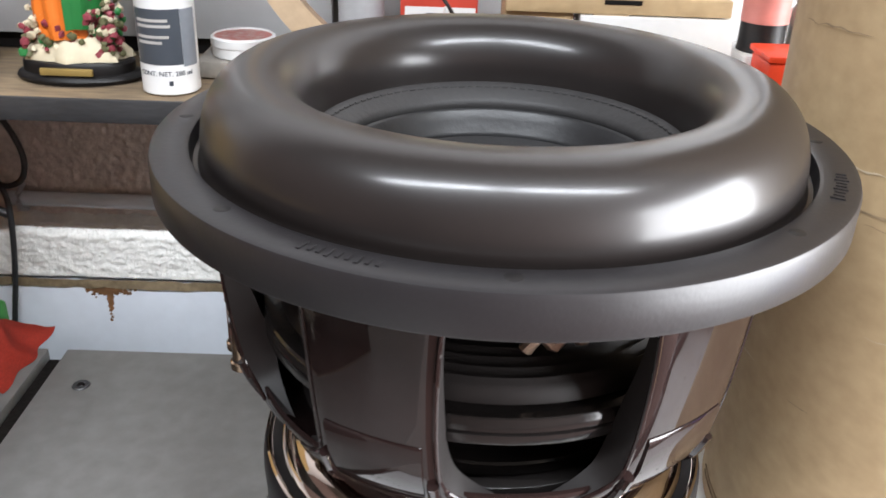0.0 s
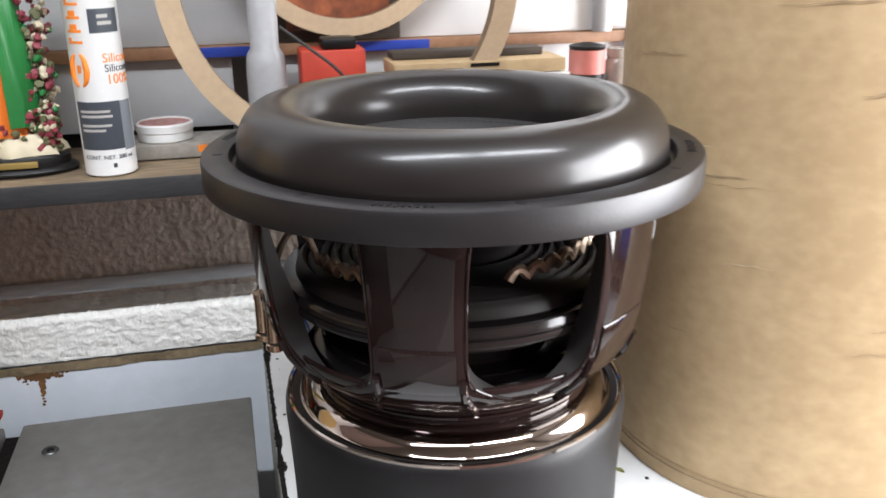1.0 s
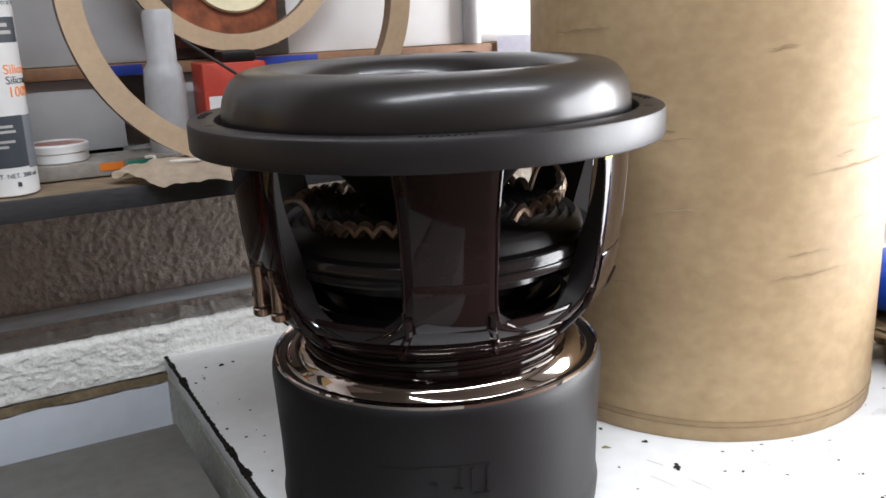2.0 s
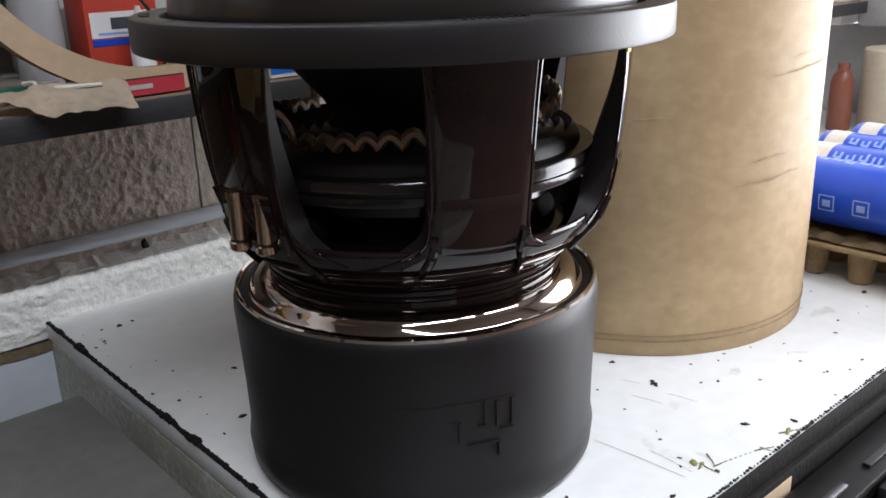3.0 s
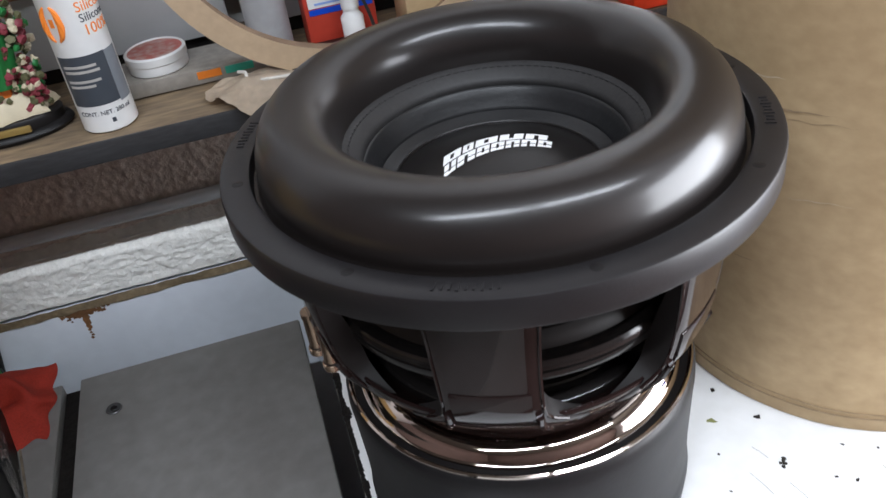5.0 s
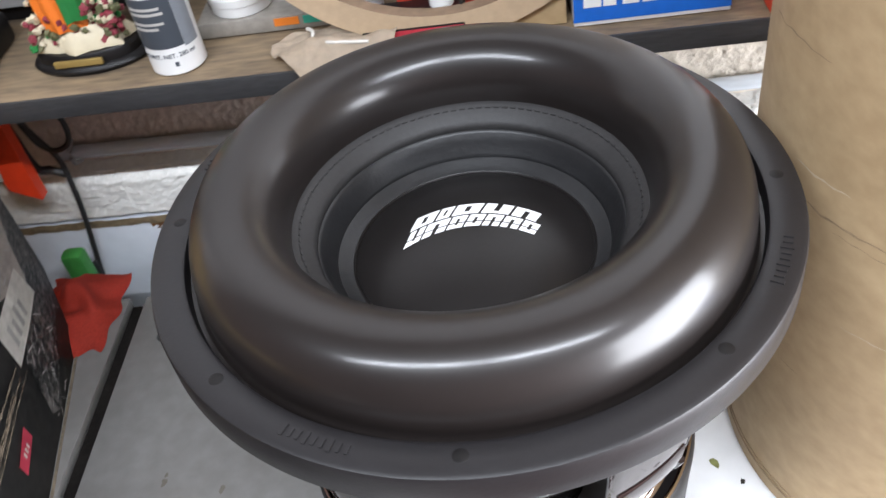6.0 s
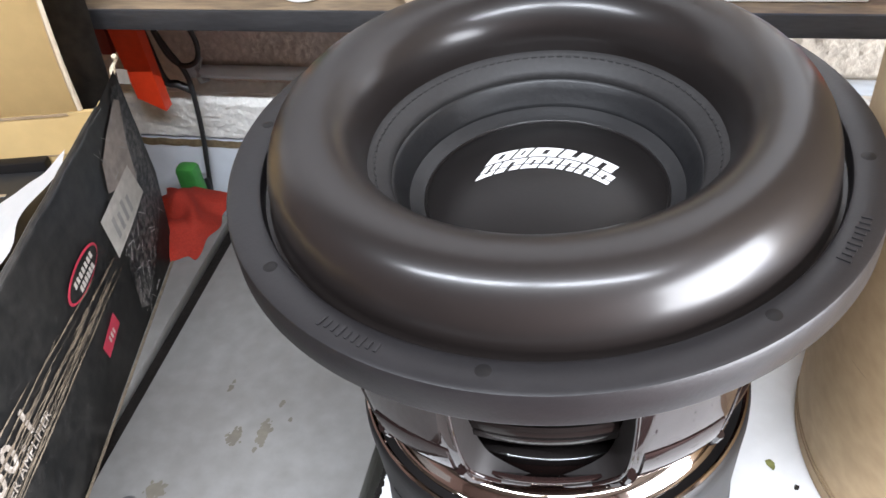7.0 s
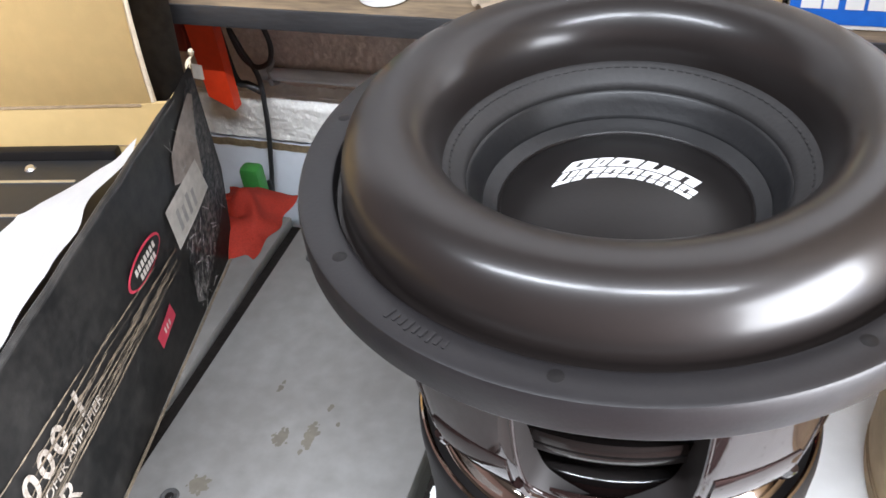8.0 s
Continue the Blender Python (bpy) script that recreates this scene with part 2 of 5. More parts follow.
def sheet(x0, x1, y0, y1, nx, ny, shape, thick=0.0):
    """A grid over x and y with a free shape(u, v, x, y) -> point."""
    bm = bmesh.new()
    g = [[bm.verts.new(shape(i / nx, j / ny, x0 + (x1 - x0) * i / nx, y0 + (y1 - y0) * j / ny)) for j in range(ny + 1)] for i in range(nx + 1)]
    for i in range(nx):
        for j in range(ny):
            bm.faces.new((g[i][j], g[i + 1][j], g[i + 1][j + 1], g[i][j + 1]))
    if thick:
        bmesh.ops.solidify(bm, geom=bm.faces[:], thickness=thick)
    return bm


def flake(bm, x, y, z, size, rng, flat=0.3, n=7, long=1.0, turn=None):
    """A small uneven chip lying at a place."""
    a0 = rng.random() * 6.28 if turn is None else turn
    top, low = [], []
    for i in range(n):
        a = 6.2832 * i / n
        k = size * (0.55 + 0.6 * rng.random())
        u, v = long * k * math.cos(a), k * math.sin(a)
        px, py = x + u * math.cos(a0) - v * math.sin(a0), y + u * math.sin(a0) + v * math.cos(a0)
        low.append(bm.verts.new((px, py, z)))
        top.append(bm.verts.new((x + (px - x) * 0.6, y + (py - y) * 0.6, z + size * flat * (0.6 + 0.6 * rng.random()))))
    for i in range(n):
        j = (i + 1) % n
        bm.faces.new((low[i], low[j], top[j], top[i]))
    bm.faces.new(top)


def letters(text, size, material, parent, at_fn, depth=0.0006, name="lettering", label="", spacing=1.0, shear=0.0, bold=0.0):
    """Built-in font as a mesh; at_fn maps each flat point (x along, y up, z out) to its place."""
    cu = bpy.data.curves.new(name, "FONT")
    cu.body, cu.size, cu.extrude, cu.space_character, cu.shear, cu.resolution_u, cu.offset = text, size, depth, spacing, shear, 3, bold
    tmp = bpy.data.objects.new(name, cu)
    scene.collection.objects.link(tmp)
    bpy.context.view_layer.update()
    me = bpy.data.meshes.new_from_object(tmp.evaluated_get(bpy.context.evaluated_depsgraph_get()))
    bpy.data.objects.remove(tmp)
    for v in me.vertices:
        v.co = at_fn(v.co)
    me.materials.clear()
    me.materials.append(material)
    ob = new(name, me)
    ob.parent = parent
    return tagged(ob, label)


# ---- the setting ----
def structure(name, bm, material, label, smooth=False):
    return tagged(part(name, bm, material, None, "", smooth), label, name.split("_")[0], kind="structure")


WALL_Y = 0.415          # face of the whitewashed lower wall behind the bench
BAND_Y = 0.436          # the brown band above it lies a little deeper
SHELF_Y, SHELF_Z = 0.281, 0.2185


def rough_wall(x0, x1, z0, z1, y, deep, nx, nz, seed):
    def put(u, v, x, z):
        edge = min(1.0, 12 * min(u, 1 - u) + 0.2) * min(1.0, 6 * min(v, 1 - v) + 0.15)
        n = 0.7 * noise.noise(Vector((x * 80, z * 90, seed))) + 1.1 * max(-0.15, noise.noise(Vector((x * 190, z * 190, seed + 3)))) + 0.3 * noise.noise(Vector((x * 420, z * 420, seed + 5)))
        return (x, y - deep * edge * (0.5 + n), z)
    return sheet(x0, x1, z0, z1, nx, nz, put)


def plaster_wall():
    """The whitewashed strip: rough face, its upper edge ragged and rounded back on to the brown band."""
    def put(u, v, x, z):
        n = 0.7 * noise.noise(Vector((x * 80, z * 90, 5))) + 1.1 * max(-0.15, noise.noise(Vector((x * 190, z * 190, 8))))
        back = max(0.0, (v - 0.72) / 0.28)
        ragged = 0.004 * noise.noise(Vector((x * 45, 1, 2))) + 0.002 * noise.noise(Vector((x * 160, 4, 2)))
        return (x, WALL_Y - 0.004 - 0.0019 * (0.5 + n) * (1 - 0.6 * back) + (BAND_Y - WALL_Y + 0.006) * back ** 1.6, z + ragged * v)
    return sheet(-0.62, 0.75, -0.0165, 0.047, 460, 44, put)


# floor added out of view; its red shows only as reflection
structure("floor", boxed(-2.4, 2.4, -2.8, 0.7, -1.0, -0.9), FLOOR, "added unseen workshop floor, dark red to tint reflections")
# ceiling added out of view, kept dark to dim upward reflections
structure("ceiling", boxed(-2.4, 2.4, -2.8, 0.7, 1.85, 1.95), CEILING, "added unseen ceiling, dark to keep its reflection off the rubber")
# west and south walls are added out of view to hold back fill light
structure("wall_west", boxed(-2.4, -2.3, -2.8, 0.7, -0.9, 1.85), SHOP, "added unseen wall, dark brown to tone reflections and fill light")
structure("wall_south", boxed(-2.3, 2.3, -2.8, -2.7, -0.9, 1.85), SHOP, "added unseen wall, dark brown to tone reflections and fill light")
bm = boxed(2.3, 2.4, 0.35, 0.7, -0.9, 1.85)
box(bm, 2.3, 2.4, -2.8, -2.3, -0.9, 1.85)
box(bm, 2.3, 2.4, -2.3, 0.35, 1.3, 1.85)
structure("wall_east", bm, ROOM, "plain pale wall with a wide open doorway")
structure("ground", boxed(-40, 40, -40, 40, -1.3, -1.05), GROUND, "pale concrete ground outside the shop")
# the wall behind the bench: lower part, and the part above the shelf set back
structure("wall_lower", boxed(-2.3, 2.3, WALL_Y + 0.006, 0.62, -0.9, 0.040), ROOM, "whitewashed masonry wall below the brown band")
structure("wall_north", boxed(-2.3, 2.3, BAND_Y + 0.008, 0.62, 0.040, 0.196), ROOM, "thick masonry wall behind the bench")
structure("wall_upper", boxed(-2.3, 2.3, 0.50, 0.62, 0.196, 1.85), ROOM, "pale painted wall above the shelf")
# right part of the band: strong door light painted in as a cream tone
structure("stucco_band", rough_wall(0.06, 0.75, 0.030, 0.197, BAND_Y, 0.0025, 200, 60, 1.0), mat("stucco_door_lit", (0.74, 0.67, 0.57), 0.95, vary=0.25, scale=14, fine=130, bump=0.8, depth=0.004), "rough stucco band under the shelf, door light painted in as cream", True)
structure("stucco_band", rough_wall(-0.62, 0.058, 0.030, 0.197, BAND_Y, 0.0025, 300, 76, 1.0), STUCCO, "rough brown stucco band under the shelf", True)
structure("plaster_band", plaster_wall(), PLASTER, "rough whitewashed stucco band below the pipe", True)
structure("wall_panel", boxed(-0.75, -0.12, WALL_Y - 0.012, WALL_Y + 0.004, -0.5, -0.0225), WALL_WHITE, "bluish white painted lower wall with a rust drip")


def ragged_strip():
    def put(u, v, x, z):
        return (x, WALL_Y - 0.0135 - 0.002 * noise.noise(Vector((x * 40, z * 90, 2))), z + 0.0022 * noise.noise(Vector((x * 60, v * 3, 7))))
    return sheet(-0.75, -0.125, -0.0255, -0.0150, 120, 3, put)


structure("trim", ragged_strip(), mat("glue_line", (0.27, 0.20, 0.115), 0.9, vary=0.5, scale=30, fine=200, bump=0.5), "ragged brown glue line between stucco and wall", True)

# rust drip on the lower wall
rng = random.Random(11)
bm = bmesh.new()
for i in range(260):
    u = rng.gauss(0, 1)
    tail = abs(u - 0.15) < 0.5
    z = -0.0255 - abs(rng.gauss(0, 0.0095)) * (1.35 if tail else 0.35)
    flake(bm, -0.373 + 0.0085 * (u if not tail else u * max(0.25, 1 + (z + 0.0255) * 30)), -z, 0.00001 * (i % 20), 0.0012 + 0.0020 * rng.random(), rng, 0.05)
bmesh.ops.transform(bm, matrix=Matrix.Translation((0, WALL_Y - 0.0122, 0)) @ Matrix.Rotation(radians(90), 4, "X") @ Matrix.Diagonal((1, -1, 1, 1)), verts=bm.verts)
tagged(part("rust_drip", bm, RUST), "brown rust drip on the white wall", "stain", kind="stuff")


# ---- bench, panels, shelf, pipe ----
def workbench():
    b = thing("workbench", (0, 0, -0.9), "white laminate workbench with chipped dark edges", "workbench")
    part("tabletop", boxed(-0.128, 1.62, -0.190, WALL_Y - 0.004, 0.882, 0.900, 0.0015), LAMINATE, b, "white laminate top")
    part("side_panel", boxed(-0.1285, -0.112, -0.186, WALL_Y - 0.008, 0.0, 0.8815, 0.001), PAINTED, b, "greenish white painted side, dirty")
    part("front_rail", boxed(-0.10, 1.60, -0.196, -0.180, 0.835, 0.8815, 0.002), EDGE, b, "dark stained wooden rail")
    part("edge_band", boxed(-0.1275, 1.619, -0.1916, -0.1903, 0.8822, 0.8988, 0.0003), EDGE, b, "dark worn edge band")
    for x0, x1 in ((0.052, 0.083), (0.085, 0.112), (0.130, 0.168)):
        part("bare_patch", boxed(x0, x1, -0.1966, -0.1955, 0.852, 0.8765, 0.0004), MDF, b, "bare wood where the finish has chipped off")
    part("back_panel", boxed(-0.10, 1.60, 0.30, 0.33, 0.0, 0.8815), WOOD_DARK, b)
    rng = random.Random(3)
    for name, start, step, n, along in (("side_edging", (-0.1272, -0.19), 0.61, 330, 1), ("front_edging", (-0.128, -0.1895), 1.7, 420, 0)):
        bm = bmesh.new()
        for i in range(n):
            t = i / n
            wide = (0.0024 if along else 0.0012) + (0.0036 if along else 0.0022) * max(0, noise.noise(Vector((t * 38, 3.3 + along, 0)))) ** 1.2 + 0.0008 * rng.random()
            if along:
                flake(bm, start[0] + 0.4 * wide, start[1] + step * t, 0.8995, wide, rng, 0.35, 6, 1.5, 1.57)
            else:
                flake(bm, start[0] + step * t, start[1] + 0.4 * wide, 0.8995, wide, rng, 0.35, 6, 1.6, 0.0)
        tagged(part(name, bm, EDGE, b, "chipped dark edge"), kind="stuff")
    return b


workbench()


def drawer_cabinet():
    c = thing("drawer_cabinet", (0.06, -0.235, -0.9), "black plastic parts cabinet with small drawers under the bench", "cabinet")
    part("body", boxed(0, 1.3, 0.004, 0.034, 0.10, 0.858, 0.003), DARK, c)
    part("top_board", boxed(0.02, 0.9, 0.002, 0.036, 0.860, 0.868, 0.001), DARK, c, "black top ledge")
    for k in range(9):
        x = 0.014 + 0.142 * k
        part("ledge_lip", boxed(x + 0.004, x + 0.128, -0.010, 0.0015, 0.846, 0.862, 0.004), AMP, c, "rounded black lip")
        part("ledge_groove", boxed(x + 0.012, x + 0.120, 0.010, 0.016, 0.8682, 0.8712, 0.001), AMP, c)
    for row in range(5):
        for k in range(9):
            x, z = 0.012 + 0.142 * k, 0.775 - 0.085 * row
            d = part("drawer", boxed(x, x + 0.134, -0.016, 0.003, z, z + 0.076, 0.003), DARK, c)
            part("handle", boxed(x + 0.02, x + 0.114, -0.034, -0.0165, z + 0.050, z + 0.056, 0.002), BLACK, d, "protruding black lip")
            part("label_slot", boxed(x + 0.022, x + 0.112, -0.0185, -0.0165, z + 0.060, z + 0.070, 0.0008), GREY_PL, d)
    return c


drawer_cabinet()


def grey_panel(x0, x1, name, screws, label):
    p = thing(name, (x0, 0, -0.06), label, "metal cabinet", "steel cabinets beside the bench")
    w = x1 - x0
    part("lid", boxed(0, w, -0.75, 0.278, 0.022, 0.040, 0.002), GREY_METAL, p)
    part("body", boxed(0.012, w - 0.006, -0.74, 0.270, -0.84, 0.0215, 0.002), GREY_METAL, p)
    for sx, sy in screws:
        s = part("screw_cup", lathe([(0, 0.0405), (0.003, 0.0405), (0.0045, 0.0412), (0.0068, 0.0415), (0.0078, 0.0404)], 28, cx=sx - x0, cy=sy), mat("dull_steel", (0.10, 0.10, 0.10), 0.4, 0.6) if "dull_steel" not in bpy.data.materials else bpy.data.materials["dull_steel"], p, "dull screw cup")
        part("screw_head", lathe([(0, 0.0418), (0.0026, 0.0420), (0.0034, 0.0412)], 18, cx=sx - x0, cy=sy), DARK, s)
    return p


grey_panel(-0.366, -0.1465, "steel_cabinet", [(-0.332, 0.221), (-0.328, -0.066)], "grey painted steel cabinet with a screwed lid, stained")
grey_panel(-0.86, -0.383, "steel_cabinet", [], "grey painted steel cabinet under the carton")
structure("filler_strip", boxed(-0.3825, -0.3665, -0.75, 0.274, -0.09, -0.030), EDGE, "worn dark strip between two steel cabinets")
rng = random.Random(5)
bm = bmesh.new()
for x, y, sx, sy, n in ((-0.2665, 0.006, 0.004, 0.006, 60), (-0.243, 0.014, 0.0035, 0.010, 80), (-0.310, -0.050, 0.007, 0.005, 60), (-0.238, 0.046, 0.001, 0.002, 6), (-0.225, 0.030, 0.001, 0.001, 4), (-0.29, 0.055, 0.0015, 0.003, 6)):
    for i in range(n):
        flake(bm, rng.gauss(x, sx * 0.6), rng.gauss(y, sy * 0.6), -0.0199, rng.uniform(0.0006, 0.0030), rng, 0.012, 7, 1.4, 1.4)
tagged(part("oil_stain", bm, mat("oil_brown", (0.142, 0.126, 0.100), 0.5, vary=0.3, scale=50)), "brown oil stains on the steel lid", "stain", kind="stuff")


def wall_shelf():
    s = thing("wall_shelf", (0, SHELF_Y, SHELF_Z - 0.0195), "worn wooden wall shelf with a dark front edge", "shelf")
    part("board", boxed(-1.3, 1.4, 0.0035, 0.218, 0.0, 0.0185, 0.001), SHELF_TOP, s)
    part("edge_strip", boxed(-1.3, 1.4, -0.0005, 0.003, -0.001, 0.0192, 0.0012), SHELF_EDGE, s, "dark worn edge strip")
    return s


wall_shelf()
p = thing("conduit_pipe", (0, BAND_Y - 0.0125, 0.0655), "thin galvanised conduit pipe along the wall", "pipe")
part("pipe", tube([(-0.47 + 0.04 * i, 0.0006 * math.sin(i), 0) for i in range(32)], 0.0078, 18), PIPE, p)
for x in (-0.455, 0.62):
    part("clip", tube([(x, 0.006, 0.014), (x, -0.0085, 0.008), (x, -0.0105, 0), (x, -0.0085, -0.008), (x, 0.006, -0.014)], 0.003, 8), GREY_PL, p)
bm = bmesh.new()
flake(bm, 0, 0, 0, 0.006, random.Random(8), 0.9, 9)
k = part("putty_blob", bm, DEBRIS)
k.matrix_world = pose(-0.013, BAND_Y - 0.008, 0.0475, 90)
tagged(k, "small dark dab stuck on the white stucco", "blob")


# ---- the loudspeaker ----
def subwoofer():
    s = thing("subwoofer", (0, 0, 0), "large black subwoofer standing on its magnet, wide rubber surround", "subwoofer")
    boot = part("magnet_boot", lathe([(0, 0.0), (0.108, 0.0), (0.1145, 0.002), (0.1195, 0.008), (0.1206, 0.020), (0.1196, 0.026), (0.1190, 0.032), (0.1196, 0.06), (0.1214, 0.100),
                       (0.1222, 0.112), (0.1219, 0.119), (0.1208, 0.1232), (0.1196, 0.1246)], 160), BOOT, s, "soft black rubber boot")
    # raised badge on the boot: plain strokes
    for a0, a1, z0, z1 in ((-138, -124, 0.0838, 0.0848), (-124, -112, 0.0848, 0.0858), (-112, -102.8, 0.0838, 0.0856), (-103.9, -102.9, 0.0660, 0.0838), (-107.6, -103.2, 0.0632, 0.0646), (-114.3, -111.4, 0.0684, 0.0696), (-121.7, -119.0, 0.0728, 0.0738), (-112.2, -111.4, 0.0700, 0.0835), (-108.6, -107.8, 0.0665, 0.0835), (-116.8, -107.2, 0.0562, 0.0574), (-107.9, -107.2, 0.0470, 0.0562), (-119.5, -118.9, 0.0600, 0.0725)):
        part("badge_stroke", lathe([(0.1186, z0), (0.1212, z0 + 0.0004), (0.1212, z1 - 0.0004), (0.1186, z1)], 8, a0, a1, True), BOOT, boot)
    part("top_plate", lathe([(0.1200, 0.1238), (0.1202, 0.1262), (0.1190, 0.1270), (0.1178, 0.1262), (0.1172, 0.1236), (0.1115, 0.1232), (0.1090, 0.1246), (0.1072, 0.1292), (0.1035, 0.1330), (0.0975, 0.1352),
                       (0.0905, 0.1348), (0.0862, 0.1325), (0.0850, 0.1290), (0.0830, 0.1262), (0.07, 0.1258)], 160), CHROME, s, "polished black-chrome plate")
    part("groove", lathe([(0.1169, 0.1240), (0.1118, 0.1236)], 120), DARK, s)
    # stepped gloss bowl of the basket, standing on the plate; the legs rise from it
    part("basket_bowl", lathe([(0.0760, 0.1340), (0.0960, 0.1342), (0.0968, 0.1350), (0.0968, 0.1392), (0.0958, 0.1398), (0.0958, 0.1408), (0.0985, 0.1414), (0.0990, 0.1422), (0.0990, 0.1466), (0.0978, 0.1474), (0.0978, 0.1482), (0.1008, 0.1492), (0.1040, 0.1512),
                       (0.1062, 0.1530), (0.1060, 0.1538), (0.1092, 0.1562), (0.1135, 0.1612), (0.1172, 0.1668), (0.1200, 0.1720), (0.1216, 0.1758), (0.1212, 0.1775), (0.1196, 0.1780), (0.1150, 0.1725), (0.1060, 0.1610), (0.0940, 0.1530), (0.0760, 0.1500)], 160), BLACK, s, "gloss black stepped bowl")
    # six broad bowl-shaped legs of the basket
    outer = [(0.1388, 0.2800), (0.1384, 0.262), (0.1372, 0.243), (0.1352, 0.222), (0.1328, 0.205), (0.1294, 0.189), (0.1260, 0.1800), (0.1232, 0.1735), (0.1195, 0.1672)]
    inner = [(0.1350, 0.2800), (0.1325, 0.262), (0.1280, 0.243), (0.1212, 0.222), (0.1165, 0.206), (0.1135, 0.193), (0.1130, 0.1840), (0.1125, 0.1765), (0.1120, 0.1685)]
    half = [13.6, 12.8, 12.4, 12.3, 12.4, 13.0, 15.0, 19.5, 26.0]
    for k in range(6):
        c = -113.5 + 60.0 * k
        bm = bmesh.new()
        skins = []
        ns = 14
        for k2, line in enumerate((outer, inner)):
            rows = []
            for r, h in zip(spline([(r, z, 0) for r, z in line], 3), spline([(h, 0, 0) for h in half], 3)):
                row = []
                for i in range(ns + 1):
                    w = 2 * i / ns - 1
                    a = radians(c + h.x * w)
                    rr = r.x - (0 if k2 else 0.0014 * max(0.0, abs(w) - 0.86) / 0.14)
                    row.append(bm.verts.new((rr * math.cos(a), rr * math.sin(a), r.y)))
                rows.append(row)
            skins.append(rows)
            for p, q in zip(rows, rows[1:]):
                for i in range(ns):
                    bm.faces.new((p[i], p[i + 1], q[i + 1], q[i])).material_index = k2
        out_rows, in_rows = skins
        for i in (0, ns):
            for p, q, u, v in zip(out_rows, out_rows[1:], in_rows, in_rows[1:]):
                bm.faces.new((p[i], q[i], v[i], u[i])).material_index = 1
        for p, u in ((out_rows[0], in_rows[0]), (out_rows[-1], in_rows[-1])):
            for i in range(ns):
                bm.faces.new((p[i], p[i + 1], u[i + 1], u[i]))
        leg = part("basket_leg", bm, [BLACK, INNER], s, "gloss black cast leg")
        for edge in (-1, 1):
            pts = []
            for (r, z), h in list(zip(outer, half))[:-1]:
                a = radians(c + edge * (h - 0.4))
                pts.append(((r - 0.0010) * math.cos(a), (r - 0.0010) * math.sin(a), z))
            part("edge_bead", tube(spline(pts, 4), 0.0011, 8), BLACK, leg)
        # raised foot pad with upright ribs beside it
        pad = [(0.1338, 0.2085), (0.1344, 0.2065), (0.1314, 0.1905), (0.1272, 0.1795), (0.1258, 0.1772), (0.1200, 0.1790), (0.1270, 0.1905), (0.1310, 0.2085)]
        part("foot_pad", lathe(pad, 10, c - 9.6, c + 9.6, True), BLACK, leg)
        for off in (-11.3, 11.3):
            a = [radians(c + off), radians(c + off * 1.05), radians(c + off * 1.25), radians(c + off * 1.4)]
            part("rib", tube(spline([(r * math.cos(t), r * math.sin(t), z) for (r, z), t in zip(((0.1296, 0.187), (0.1245, 0.1745), (0.1172, 0.1645), (0.1085, 0.1548)), a)], 4), 0.0026, 8), BLACK, leg)
    # spider and its landing, seen through the openings
    part("spider_landing", lathe([(0.0745, 0.1515), (0.0950, 0.1560), (0.0992, 0.1570), (0.0998, 0.1580), (0.0998, 0.1632), (0.0985, 0.1642), (0.0925, 0.1650), (0.0935, 0.1660), (0.0935, 0.1712), (0.0925, 0.1722), (0.0800, 0.1730), (0.0800, 0.1790), (0.0845, 0.1802), (0.0856, 0.1812), (0.0856, 0.1885), (0.0985, 0.1900), (0.1000, 0.1912), (0.1000, 0.1985), (0.1120, 0.2000), (0.1165, 0.2010), (0.1172, 0.2022), (0.1172, 0.2062), (0.1160, 0.2068), (0.1160, 0.2078), (0.1176, 0.2086), (0.1176, 0.2135), (0.1164, 0.2150), (0.1080, 0.2156)], 140), INNER_GLOSS, s, "stacked gloss black spider rings")
    part("spider", lathe([(0.1085, 0.2157), (0.1070, 0.2215)] + [(0.1050 - 0.0018 * i, 0.2235 + 0.0019 * math.sin(1.5708 * i) + 0.0001 * i) for i in range(31)], 120), INNER, s, "corrugated black spider")
    part("cone_back", lathe([(0.100, 0.2865), (0.080, 0.272), (0.055, 0.245), (0.047, 0.232), (0.047, 0.16)], 96), INNER, s)
    part("inner_core", lathe([(0.0725, 0.1485), (0.0725, 0.200), (0.060, 0.2005)], 80), INNER_GLOSS, s)
    for a0, up in ((-171, 0.004), (-84, 0.012), (8, 0.004), (95, 0.004)):
        lead = []
        for i in range(97):
            u = i / 96
            a = radians(a0 + 58 * u)
            lead.append((0.0935 * math.cos(a), 0.0935 * math.sin(a), 0.2210 + up + 0.0062 * abs(math.sin(u * 7.5 * math.pi)) + 0.007 * u))
        part("braided_lead", tube(lead, 0.0033, 8), BRAID, s, "woven copper lead stitched to the spider")
        if up > 0.01:
            continue
        a = radians(a0 - 3)
        part("lead_loop", tube(spline([(0.0935 * math.cos(a + 0.05), 0.0935 * math.sin(a + 0.05), 0.2190), (0.100 * math.cos(a), 0.100 * math.sin(a), 0.243), (0.110 * math.cos(a - 0.04), 0.110 * math.sin(a - 0.04), 0.247),
                                       (0.117 * math.cos(a - 0.07), 0.117 * math.sin(a - 0.07), 0.237), (0.121 * math.cos(a - 0.08), 0.121 * math.sin(a - 0.08), 0.226)], 6), 0.0022, 8), BRAID, s)
